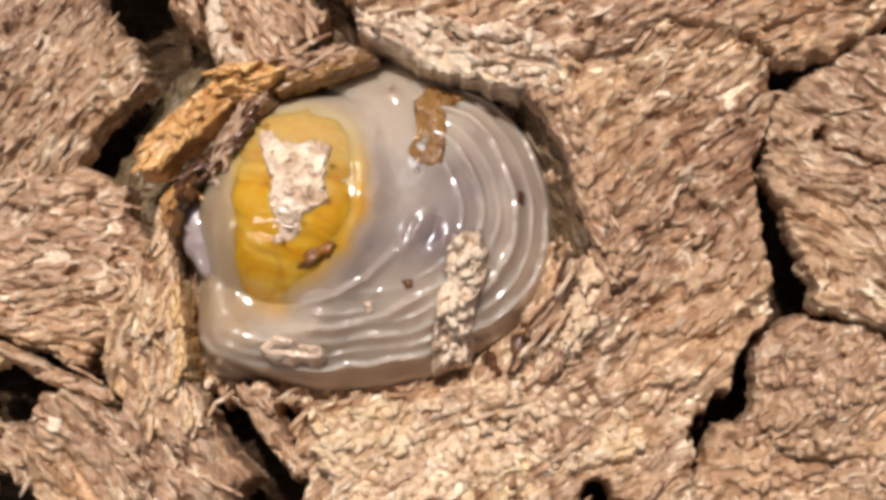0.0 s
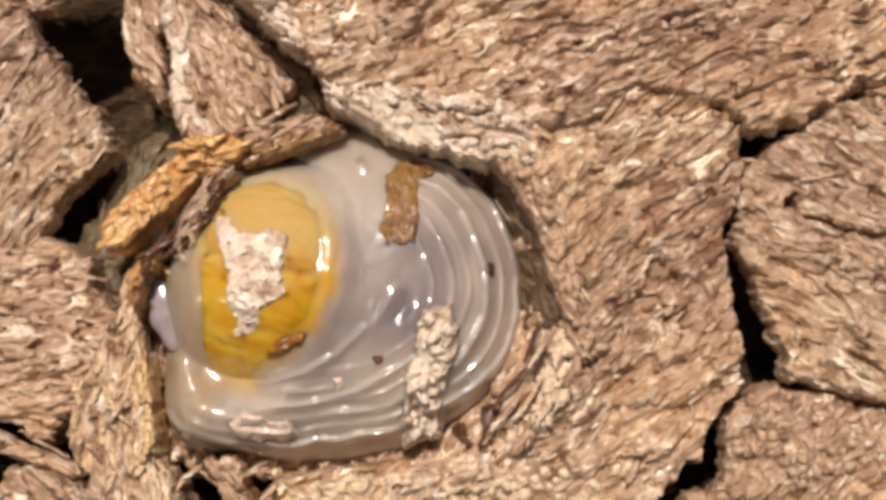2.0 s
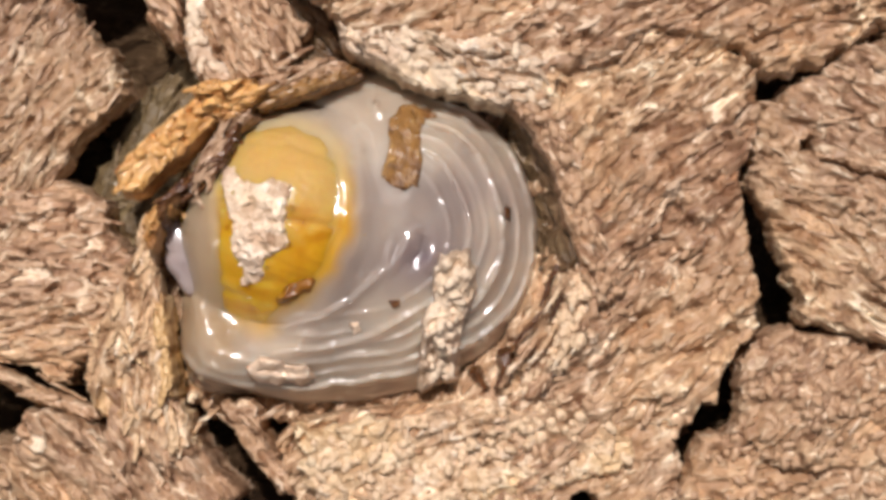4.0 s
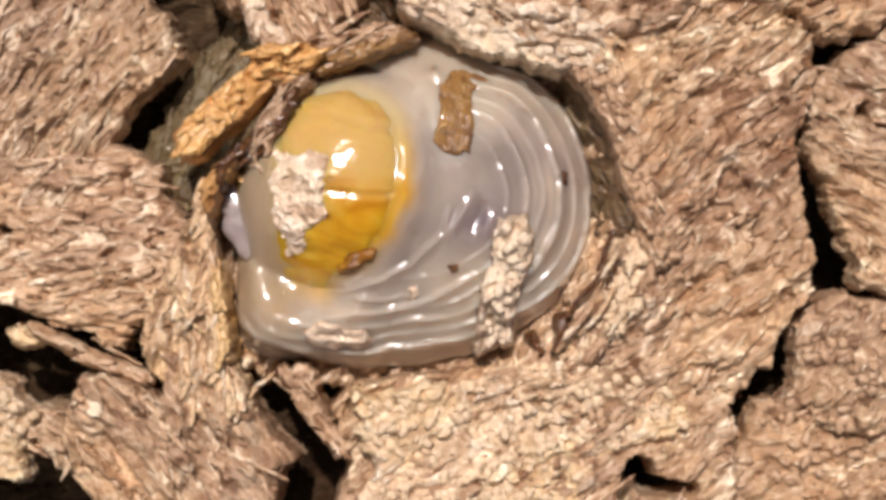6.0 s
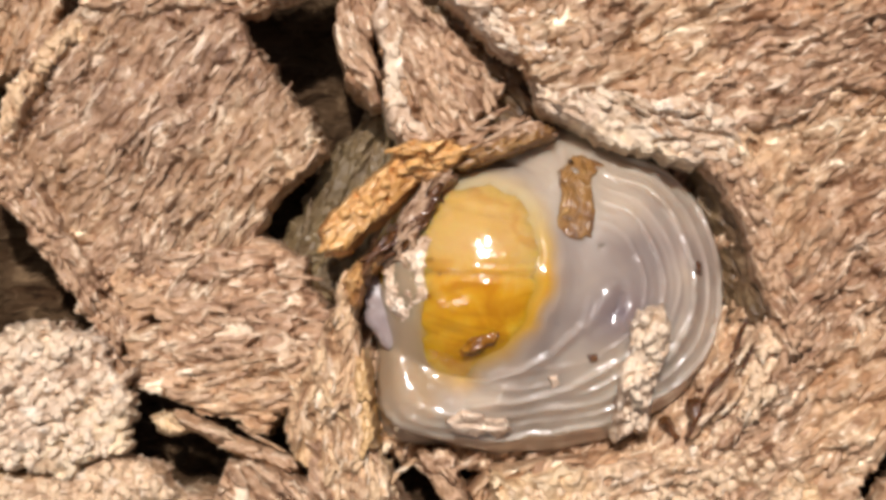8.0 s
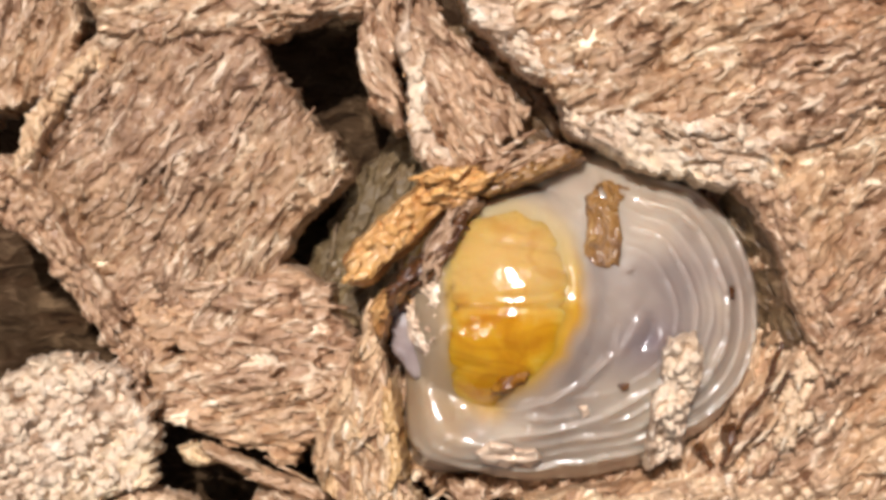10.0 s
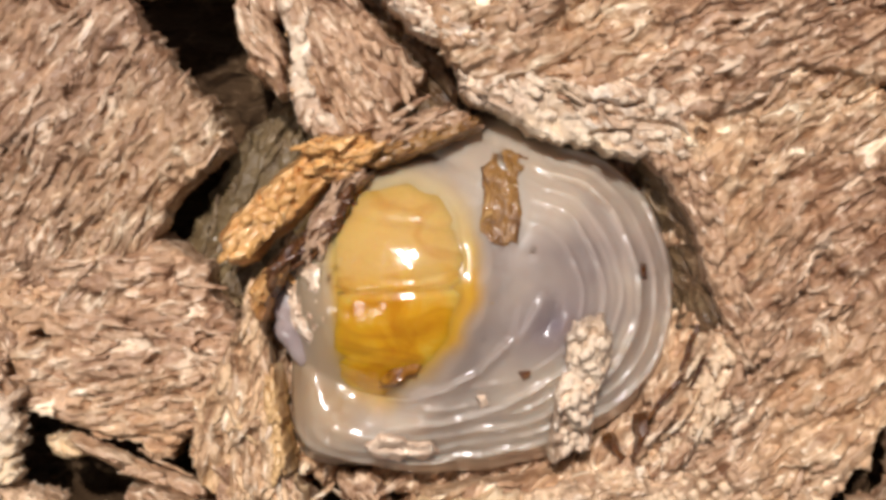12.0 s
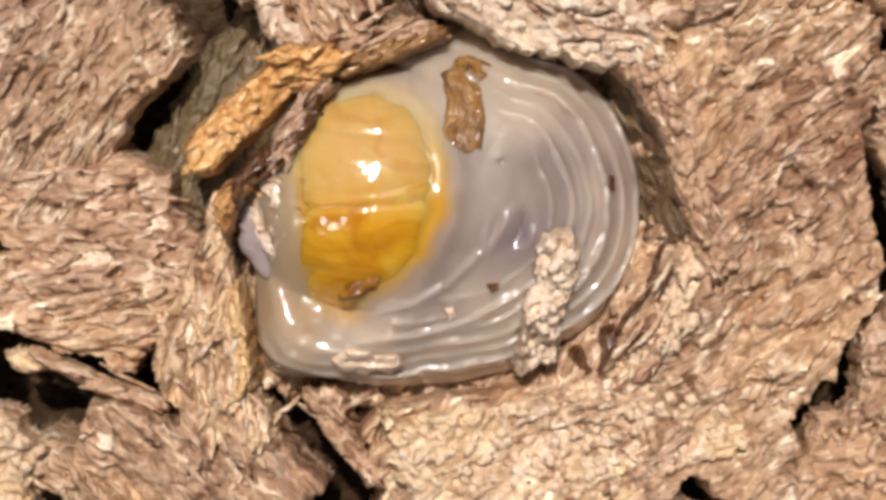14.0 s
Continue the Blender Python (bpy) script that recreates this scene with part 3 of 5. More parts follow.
wood("wood_strip", [(-5.62, 11.85), (-5.6, 10.2), (-5.4, 9.5), (-5.05, 8.6), (-5.05, 7.4), (-4.75, 6.7), (-4.3, 6.25), (-4.0, 5.98), (-4.41, 5.84), (-4.93, 5.9), (-5.5, 6.45), (-5.76, 7.42), (-5.7, 8.63), (-6.05, 9.67), (-5.9, 11.85)], 1.0, 85, WHITE,
     "pale rolled lip of torn wood", seed=28, fibre=0.04, crumbly=0.25, rough=0.15, granules=14)
wood("wood_splinter", [(-6.8, 11.57), (-7.45, 9.75), (-7.22, 8.92), (-6.86, 8.05), (-6.34, 7.19), (-5.98, 7.12), (-6.12, 7.97), (-5.97, 8.66), (-6.22, 9.36), (-6.1, 11.56)], 0.5, -70, GREY,
     "pale splinter leaning at a wood chunk", seed=18, fibres=10, depth=4)
wood("wood_strip", [(-3.35, 5.56), (-2.33, 5.79), (-1.65, 6.08), (-0.55, 6.3), (-0.97, 6.59), (-1.66, 6.94), (-2.34, 6.76), (-3.02, 6.59), (-3.7, 6.3), (-4, 5.9)], 0.9, 20, GREY, "torn strip of tan wood above the larva", seed=29, fibres=10)
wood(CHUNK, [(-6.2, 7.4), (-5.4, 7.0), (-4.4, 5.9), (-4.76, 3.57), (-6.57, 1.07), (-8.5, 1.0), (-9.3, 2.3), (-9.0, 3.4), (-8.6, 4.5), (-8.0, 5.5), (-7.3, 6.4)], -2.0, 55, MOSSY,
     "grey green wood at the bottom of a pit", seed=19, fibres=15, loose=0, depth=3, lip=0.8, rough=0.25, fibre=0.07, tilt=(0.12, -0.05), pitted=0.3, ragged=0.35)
# the larva's hollow and its raised rim
wood("wood_hollow", [(-6.97, 1.93), (-5.42, 4.52), (-3.87, 6.08), (-1.1, 7.28), (1.66, 6.59), (4.42, 6.08), (5.63, 4.18), (6.58, 1.93), (7.19, -0.66), (5.8, -2.73), (3.73, -3.77), (-1.45, -4.29), (-5.25, -3.94), (-6.63, -3.08)], -2.0, 60, TAN,
     "rough hollow of wood in which the larva lies", "wood hollow", seed=20, fibres=20, depth=1.5, fibre=0.16,
     shape=lambda gx, gy: (1.6 - 0.5 * smooth(0.0, 2.5, gy)) * smooth(4.5, 6.5, np.hypot(gx - (-0.24, 1.57)[0], (gy - (-0.24, 1.57)[1]) * 1.1)) * smooth(9.0, 3.0, gy) * smooth(-1.0, 3.5, gx - LARVA[0]) * smooth(-6.5, -3.5, gy))
wood("wood_strip", [(2.0, 6.0), (3.1, 5.3), (3.8, 4.4), (4.25, 3.3), (4.5, 2.2), (4.6, 1.2), (4.9, 0.4), (5.9, 0.5), (6.1, 1.1), (6.0, 1.9), (5.75, 2.6), (5.55, 3.4), (5.2, 4.3), (4.65, 5.0), (3.95, 5.6), (2.8, 6.2)], -1.5, -55, DAMP_SHADED,
     "damp brown inner wall of the hollow, colour darkened for shade", seed=38, depth=1.5, rough=0.2, fibre=0.09, ragged=0.12, loose=0, shape=lambda gx, gy: 2.0 * smooth(5.0, 6.5, np.hypot(gx - LARVA[0], gy - LARVA[1])))
wood("wood_strip", [(3.8, 5.3), (4.9, 6.1), (5.6, 5.8), (5.85, 4.6), (6.1, 3.6), (6.6, 2.4), (6.95, 0.9), (7.05, -0.5), (6.6, -0.5), (6.15, 0.5), (5.95, 1.09), (5.83, 1.6), (5.51, 2.29), (5.34, 3.14), (5, 4), (4.49, 4.77)], 0.8, -62, TAN,
     "pale raised rim of torn wood beside the larva", seed=21, granules=40, lip=0.22, hump=0.5, depth=3.0, rough=0.25, ragged=0.2, tilt=(-0.12, 0.06), crumbly=0.6)
wood("wood_strip", [(-1.25, 11.46), (-0.48, 9.72), (0.12, 8.59), (0.81, 7.81), (1.85, 7.42), (3.23, 7.42), (4.79, 7.27), (5.6, 6.3), (4.9, 5.3), (3.8, 5.3), (2.6, 5.55), (1.75, 5.83), (1.07, 5.93), (-0.12, 6.6), (-0.95, 7.02), (-1.13, 7.6), (-1.2, 8.2), (-1.6, 8.6), (-2.3, 8.95), (-3.1, 9.6), (-4.2, 11.46)], 1.2, -25, WHITE,
     "pale curled rim of torn wood above the larva", seed=22, fibres=20, granules=30, lip=0.2, depth=2.6, rough=0.25, ragged=0.25, fibre=0.14, tilt=(-0.06, 0))
wood("wood_strip", [(6.47, 0.54), (6.81, -0.48), (6.55, -1.5), (5.36, -2.85), (3.84, -3.53), (3.41, -3.11), (4.52, -2.01), (5.2, -0.48), (5.7, 0.71)], 0.05, 58, CRUMBLY,
     "slope of torn fibres down to the larva", seed=23, granules=60, fibres=20, lip=0.9, depth=1.0, tilt=(0.06, 0), rough=0.35, fibre=0.16, cuts=[([(3.65, -3.07), (3.82, -2.53), (3.92, -2.01)], 0.2), ([(4.18, -2.69), (4.61, -2.01), (5.12, -0.99)], 0.08)])
wood("wood_strip", [(-6.67, -0.48), (-6.33, -0.34), (-6.2, -2.01), (-6.13, -3.37), (-6.5, -3.58), (-6.81, -2.01)], 0.35, 85, STAINED,
     "narrow orange stained strip of wood touching the larva", seed=37, fibres=10, depth=1.5, ragged=0.15, fibre=0.12)
# two dark slivers added in place of the shade inside narrow slits
wood("wood_splinter", [(3.52, -3.12), (3.7, -2.6), (3.74, -2.0), (3.98, -1.92), (4.0, -2.5), (3.8, -3.0)], 0.3, 80, DARKBROWN, "small dark sliver standing in for a shaded slit in torn fibres", seed=51,
     loose=0, depth=0.8, lip=0.08, rough=0.05, fibre=0.03, crumbly=0.1, step=0.025, ragged=0.06)
wood("wood_splinter", [(2.82, -2.62), (3.18, -3.12), (3.32, -3.04), (2.98, -2.52)], 0.22, -55, DARKBROWN, "tiny dark sliver standing in for a shaded slit in torn fibres", seed=52,
     loose=0, depth=0.8, lip=0.08, rough=0.05, fibre=0.03, crumbly=0.1, step=0.025, ragged=0.05)
# splinters round the larva's upper end
wood("wood_splinter", [(-7.73, 3.27), (-7.28, 3.93), (-6.37, 4.71), (-5.29, 5.67), (-4.71, 5.47), (-4.58, 5.01), (-5.54, 4.05), (-6.37, 3.27), (-6.87, 2.77), (-7.53, 2.65)], 1.9, 41, BROWN,
     "short orange brown splinter of wood with a broken end", seed=31, fibres=6, granules=8, loose=0, depth=1.3, lip=0.18, rough=0.10, fibre=0.04, ragged=0.12, crumbly=0.4, step=0.03)
wood("wood_splinter", [(-5.49, 5.71), (-4.91, 6.08), (-3.74, 6.08), (-3.32, 5.71), (-3.66, 5.21), (-4.41, 4.79), (-4.99, 4.87), (-5.11, 5.37)], 1.7, 10, BROWN,
     "brown tuft of torn wood fibres", seed=32, fibres=10, loose=0.8, depth=1.6, rough=0.25, fibre=0.14, step=0.03)
wood("wood_splinter", [(-3.75, 5.53), (-2.75, 5.93), (-1.74, 6.2), (-0.63, 6.43), (-0.6, 6.23), (-1.57, 5.89), (-2.58, 5.56), (-3.5, 5.22)], 1.3, 17, BARK,
     "thin dark brown splinter lying along the larva's edge", seed=33, fibres=10, loose=0, depth=0.8, lip=0.12, rough=0.06, fibre=0.05, step=0.03, ragged=0.1)
wood("wood_splinter", [(-6.62, 2.38), (-5.78, 3.14), (-4.94, 4.07), (-4.1, 4.91), (-3.76, 4.74), (-4.27, 4.07), (-4.69, 3.48), (-5.28, 2.72), (-5.95, 2.38), (-6.45, 1.63)], 1.6, 46, DARKBROWN,
     "torn dark brown wood strip beside the yellow body", seed=34, fibres=10, loose=0, depth=1.6, rough=0.2, fibre=0.12, step=0.03)
wood("wood_splinter", [(-5.43, 2.81), (-5.17, 3.93), (-4.65, 4.62), (-3.87, 5.25), (-3.59, 5.01), (-4.22, 4.27), (-4.65, 3.5), (-4.83, 2.64), (-5.05, 1.95)], 1.65, 58, DULL,
     "curled grey strip of wood beside the yellow body", seed=36, fibres=10, depth=1.2, lip=0.15, step=0.03, ragged=0.1, loose=0)
wood("wood_splinter", [(-6.95, 1.8), (-6.56, 2.39), (-6.05, 2.59), (-5.97, 2.31), (-6.39, 1.8), (-6.61, 1.04), (-6.81, 1.21)], 1.35, 70, BROWN,
     "small orange brown splinter of wood", seed=35, depth=1.4, step=0.03, ragged=0.1)

# ---------- larva ----------
OUTLINE = [(4.97, 1.9), (4.8, 2.8), (4.5, 3.7), (4.1, 4.45), (3.62, 5.1), (2.9, 5.7), (1.9, 6.1), (1, 6.58), (0.28, 6.78), (-0.41, 6.83), (-1.39, 6.65), (-2.52, 6.06), (-3.49, 5.51), (-4.26, 4.83), (-5.04, 3.8), (-5.46, 2.77), (-5.81, 1.92), (-6.03, 0.37), (-6.15, -1), (-6.2, -2.02), (-6.17, -2.64), (-5.96, -3.12), (-5.52, -3.36), (-4.86, -3.45), (-3.84, -3.5), (-1.44, -3.6), (0.28, -3.43), (1.48, -3.14), (2.5, -2.57), (3.6, -1.85), (4.3, -0.98), (4.75, 0.0), (4.93, 0.95)]
YELLOW = (-2.65, 1.95)
DIMPLE = (1.4, 0.83)
FOLDS = (
    ([(0.27, 0.2), (0.69, 0.87), (1.1, 1.62)], 0.15, 0.09),
    ([(-0.23, -0.14), (0.27, 0.53), (0.47, 1.37)], 0.13, 0.06),
    ([(1.4, 0.36), (1.61, 0.78), (1.81, 1.17)], 0.13, 0.065),
    ([(1.02, 0.53), (1.3, 1.03), (1.4, 1.53)], 0.17, -0.11),
    ([(-0.53, 1.53), (-0.43, 2.03), (-0.27, 2.54)], 0.28, 0.14),
    ([(-3.43, -1.2), (-2.75, -1.2), (-1.75, -0.95), (-0.74, -0.47), (0.1, 0.37)], 0.13, 0.22),
    ([(-3.43, -1.99), (-1.75, -1.92), (-0.07, -1.48), (1.11, -0.81)], 0.13, 0.16),
    ([(-5.93, -2.02), (-5.86, -2.71), (-5.45, -3.12), (-4.52, -3.29), (-3.15, -3.4)], 0.13, 0.14),
    ([(-5.6, -1.67), (-5.17, -2.35), (-4.15, -2.73), (-2.79, -2.9)], 0.18, 0.10),
    ([(-0.15, 5.79), (-0.03, 5.29), (0.27, 5.04)], 0.16, 0.12),
    ([(-1.4, 5.21), (-0.73, 4.71), (-0.4, 3.87)], 0.2, 0.1),
)
YAXIS = 12.0
YROUND, YELLOW_Z = 3.6, -0.85
# the torn opening through which the yellow body shows
OPENING = [(-3.9, 4.55), (-2.6, 4.75), (-1.75, 4.4), (-1.3, 3.8), (-1.2, 2.9), (-1.25, 1.7), (-1.7, 0.7), (-2.4, -0.1), (-3.2, -0.6), (-3.4, -1.0), (-4.15, -0.95), (-4.45, 0.3), (-4.45, 1.8), (-4.5, 3.0), (-4.25, 4.0)]
# the upper fold of the skin ends short of the body's lower corner
BELLY = [(5.6, 1.92), (5.4, 3.9), (4.5, 5.5), (3.1, 6.6), (0, 7.4), (-2.5, 6.7), (-4.6, 5.2), (-5.75, 3.5), (-6.0, 2.2), (-6.02, 0.8), (-6.1, -1.1), (-6.0, -2.1), (-5.5, -2.65), (-4.5, -2.98), (-3.4, -3.3), (-2.3, -3.5), (-1.0, -3.7), (0.3, -3.7), (1.6, -3.4), (2.6, -2.9), (4.0, -2.1), (5.1, -0.2)]


def skin_material():
    mat, n, l, b = node_material("larva_skin")
    tc = n.new("ShaderNodeTexCoord")
    n1 = n.new("ShaderNodeTexNoise")
    n1.inputs["Scale"].default_value, n1.inputs["Detail"].default_value = 260, 3
    l.new(tc.outputs["Object"], n1.inputs["Vector"])
    c1 = ramp(n, [(0.38, (0.275, 0.212, 0.178)), (0.5, (0.345, 0.270, 0.220)), (0.62, (0.43, 0.340, 0.262))])
    l.new(n1.outputs["Fac"], c1.inputs[0])
    # pale and dark streaks along the rings
    ring, around = n.new("ShaderNodeAttribute"), n.new("ShaderNodeAttribute")
    ring.attribute_name, around.attribute_name = "ring", "around"
    wide = n.new("ShaderNodeVectorMath")
    wide.operation = "MULTIPLY_ADD"
    l.new(ring.outputs["Vector"], wide.inputs[0])
    wide.inputs[1].default_value = (15, 0, 0)
    l.new(around.outputs["Vector"], wide.inputs[2])
    streak = n.new("ShaderNodeTexNoise")
    streak.inputs["Scale"].default_value, streak.inputs["Detail"].default_value = 1.0, 3
    l.new(wide.outputs[0], streak.inputs["Vector"])
    cs = ramp(n, [(0.34, (0.86, 0.85, 0.86)), (0.5, (1.05, 1.05, 1.05)), (0.66, (1.35, 1.35, 1.32))])
    l.new(streak.outputs["Fac"], cs.inputs[0])
    ms = n.new("ShaderNodeMix")
    ms.data_type, ms.blend_type = "RGBA", "MULTIPLY"
    pleat = n.new("ShaderNodeAttribute")
    pleat.attribute_name = "pleat"
    l.new(pleat.outputs["Fac"], ms.inputs[0])
    l.new(c1.outputs[0], ms.inputs[6])
    l.new(cs.outputs[0], ms.inputs[7])
    # the yellow body stains the thin skin round the opening
    amber = n.new("ShaderNodeAttribute")
    amber.attribute_name = "amber"
    mx = n.new("ShaderNodeMix")
    mx.data_type = "RGBA"
    l.new(amber.outputs["Fac"], mx.inputs[0])
    l.new(ms.outputs[2], mx.inputs[6])
    pale = n.new("ShaderNodeSeparateXYZ")
    l.new(tc.outputs["Object"], pale.inputs[0])
    mp = n.new("ShaderNodeMapRange")
    mp.inputs[1].default_value, mp.inputs[2].default_value = 0.0004, 0.0028
    l.new(pale.outputs[1], mp.inputs[0])
    gold = ramp(n, [(0.0, (0.56, 0.29, 0.02)), (0.4, (0.55, 0.33, 0.06)), (1.0, (0.55, 0.39, 0.17))])
    l.new(mp.outputs[0], gold.inputs[0])
    l.new(gold.outputs[0], mx.inputs[7])
    # creamier towards the tail end
    sy = n.new("ShaderNodeSeparateXYZ")
    l.new(tc.outputs["Object"], sy.inputs[0])
    my = n.new("ShaderNodeMapRange")
    my.inputs[1].default_value, my.inputs[2].default_value = 0.0013, 0.0045
    my.inputs[3].default_value, my.inputs[4].default_value = 0.0, 0.6
    far = n.new("ShaderNodeMath")
    far.operation = "ABSOLUTE"
    l.new(sy.outputs[1], far.inputs[0])
    l.new(far.outputs[0], my.inputs[0])
    cream = n.new("ShaderNodeMix")
    cream.data_type = "RGBA"
    l.new(my.outputs[0], cream.inputs[0])
    l.new(mx.outputs[2], cream.inputs[6])
    cream.inputs[7].default_value = (0.50, 0.40, 0.29, 1)
    # brownish thin skin on the far side of the opening
    thin = n.new("ShaderNodeAttribute")
    thin.attribute_name = "thin"
    tanned = n.new("ShaderNodeMix")
    tanned.data_type = "RGBA"
    l.new(thin.outputs["Fac"], tanned.inputs[0])
    l.new(cream.outputs[2], tanned.inputs[6])
    tanned.inputs[7].default_value = (0.40, 0.285, 0.17, 1)
    # a soft darker lilac patch at the dimple by the folds
    m2 = n.new("ShaderNodeMapping")
    m2.vector_type = "TEXTURE"
    m2.inputs["Location"].default_value = ((DIMPLE[0] - LARVA[0]) * MM, (DIMPLE[1] - LARVA[1]) * MM, 0.0018)
    m2.inputs["Scale"].default_value = (1.5 * MM, 1.2 * MM, 2 * MM)
    l.new(tc.outputs["Object"], m2.inputs[0])
    gr = n.new("ShaderNodeTexGradient")
    gr.gradient_type = "SPHERICAL"
    l.new(m2.outputs[0], gr.inputs[0])
    mx2 = n.new("ShaderNodeMix")
    mx2.data_type = "RGBA"
    l.new(gr.outputs["Fac"], mx2.inputs[0])
    l.new(tanned.outputs[2], mx2.inputs[6])
    mx2.inputs[7].default_value = (0.17, 0.125, 0.13, 1)
    l.new(mx2.outputs[2], b.inputs["Base Color"])
    b.inputs["Subsurface Weight"].default_value = 0.85
    b.inputs["Subsurface Radius"].default_value = (1.0, 0.8, 0.7)
    b.inputs["Subsurface Scale"].default_value = 0.0013
    wet(b, 0.34, 1.0, 0.14)
    n2 = n.new("ShaderNodeTexNoise")
    n2.inputs["Scale"].default_value, n2.inputs["Detail"].default_value = 480, 1
    l.new(tc.outputs["Object"], n2.inputs["Vector"])
    bp = n.new("ShaderNodeBump")
    bp.inputs["Strength"].default_value, bp.inputs["Distance"].default_value = 0.26, 0.0003
    both = n.new("ShaderNodeMath")
    both.operation = "MULTIPLY_ADD"
    both.inputs[1].default_value = 0.3
    even = n.new("ShaderNodeMath")
    even.operation = "MULTIPLY"
    l.new(streak.outputs["Fac"], even.inputs[0])
    l.new(pleat.outputs["Fac"], even.inputs[1])
    l.new(even.outputs[0], both.inputs[0])
    l.new(n2.outputs["Fac"], both.inputs[2])
    l.new(both.outputs[0], bp.inputs["Height"])
    l.new(bp.outputs[0], b.inputs["Normal"])
    l.new(bp.outputs[0], b.inputs["Coat Normal"])
    return mat


def yellow_material():
    mat, n, l, b = node_material("larva_yellow")
    tc = n.new("ShaderNodeTexCoord")
    n1 = n.new("ShaderNodeTexNoise")
    n1.inputs["Scale"].default_value, n1.inputs["Detail"].default_value = 620, 5
    n1.inputs["Distortion"].default_value = 1.0
    l.new(tc.outputs["Object"], n1.inputs["Vector"])
    c1 = ramp(n, [(0.34, (0.48, 0.20, 0.004)), (0.5, (0.60, 0.30, 0.010)), (0.66, (0.62, 0.37, 0.04))])
    l.new(n1.outputs["Fac"], c1.inputs[0])
    # paler towards the upper segment
    sp = n.new("ShaderNodeSeparateXYZ")
    l.new(tc.outputs["Object"], sp.inputs[0])
    mr = n.new("ShaderNodeMapRange")
    mr.inputs[1].default_value, mr.inputs[2].default_value = 0.0013, 0.0026
    mr.inputs[3].default_value, mr.inputs[4].default_value = 0.0, 0.82
    uneven = n.new("ShaderNodeMath")
    uneven.operation = "MULTIPLY_ADD"
    uneven.inputs[1].default_value = 0.0022
    l.new(n1.outputs["Fac"], uneven.inputs[0])
    l.new(sp.outputs[1], uneven.inputs[2])
    l.new(uneven.outputs[0], mr.inputs[0])
    mx = n.new("ShaderNodeMix")
    mx.data_type = "RGBA"
    l.new(mr.outputs[0], mx.inputs[0])
    l.new(c1.outputs[0], mx.inputs[6])
    mx.inputs[7].default_value = (0.56, 0.355, 0.12, 1)
    # thin brown folds under the wet surface
    mv = n.new("ShaderNodeMapping")
    mv.inputs["Scale"].default_value = (260, 620, 260)
    l.new(tc.outputs["Object"], mv.inputs[0])
    nv = n.new("ShaderNodeTexNoise")
    nv.inputs["Scale"].default_value, nv.inputs["Detail"].default_value, nv.inputs["Distortion"].default_value = 1.0, 2, 0.6
    l.new(mv.outputs[0], nv.inputs["Vector"])
    cv = ramp(n, [(0.455, (0, 0, 0)), (0.49, (1, 1, 1)), (0.51, (1, 1, 1)), (0.55, (0, 0, 0))])
    l.new(nv.outputs["Fac"], cv.inputs[0])
    fv = n.new("ShaderNodeMath")
    fv.operation = "MULTIPLY"
    fv.inputs[1].default_value = 0.28
    l.new(cv.outputs[0], fv.inputs[0])
    mx3 = n.new("ShaderNodeMix")
    mx3.data_type = "RGBA"
    l.new(fv.outputs[0], mx3.inputs[0])
    l.new(mx.outputs[2], mx3.inputs[6])
    mx3.inputs[7].default_value = (0.36, 0.13, 0.006, 1)
    l.new(mx3.outputs[2], b.inputs["Base Color"])
    b.inputs["Subsurface Weight"].default_value = 0.7
    b.inputs["Subsurface Radius"].default_value = (1.0, 0.65, 0.2)
    b.inputs["Subsurface Scale"].default_value = 0.0009
    wet(b, 0.2, 1.0, 0.11)
    n2 = n.new("ShaderNodeTexNoise")
    n2.inputs["Scale"].default_value, n2.inputs["Detail"].default_value = 1150, 2
    l.new(tc.outputs["Object"], n2.inputs["Vector"])
    bp = n.new("ShaderNodeBump")
    bp.inputs["Strength"].default_value, bp.inputs["Distance"].default_value = 0.5, 0.00025
    l.new(n2.outputs["Fac"], bp.inputs["Height"])
    l.new(bp.outputs[0], b.inputs["Normal"])
    l.new(bp.outputs[0], b.inputs["Coat Normal"])
    return mat


SKIN, GOLD = skin_material(), yellow_material()


def larva_radius(theta):
    pts = [(x - LARVA[0], y - LARVA[1]) for x, y in OUTLINE]
    a = np.array([math.atan2(y, x) for x, y in pts])
    r = np.array([math.hypot(x, y) for x, y in pts])
    order = np.argsort(a)
    a, r = a[order], r[order]
    fine = np.linspace(-np.pi, np.pi, 720, endpoint=False)
    rr = np.interp(fine, np.concatenate([a - 2 * np.pi, a, a + 2 * np.pi]), np.tile(r, 3))
    k = np.exp(-0.5 * (np.arange(-12, 13) / 2.2) ** 2)
    rr = np.convolve(np.concatenate([rr[-12:], rr, rr[:12]]), k / k.sum(), "valid")
    return np.interp(theta, np.concatenate([fine, [np.pi]]), np.concatenate([rr, rr[:1]]))


def yellow_top(x, y):
    """Height of the yellow body at a place of the world."""
    left = YROUND ** 2 - (x - YELLOW[0]) ** 2 - (y - YELLOW[1]) ** 2
    return np.where(left > 0, YELLOW_Z + np.sqrt(np.maximum(left, 0)), -5.0)


def ring_sway(theta, x, y):
    return 0.02 * np.sin(theta * 2 + 1.0) + 0.035 * fbm(x * 0.4, y * 0.4, 45, 3)


def ring_side(theta):
    """The sides of the body that carry ring wrinkles."""
    deg = np.degrees(theta)
    return smooth(-152, -108, deg) * (1 - smooth(50, 78, deg))


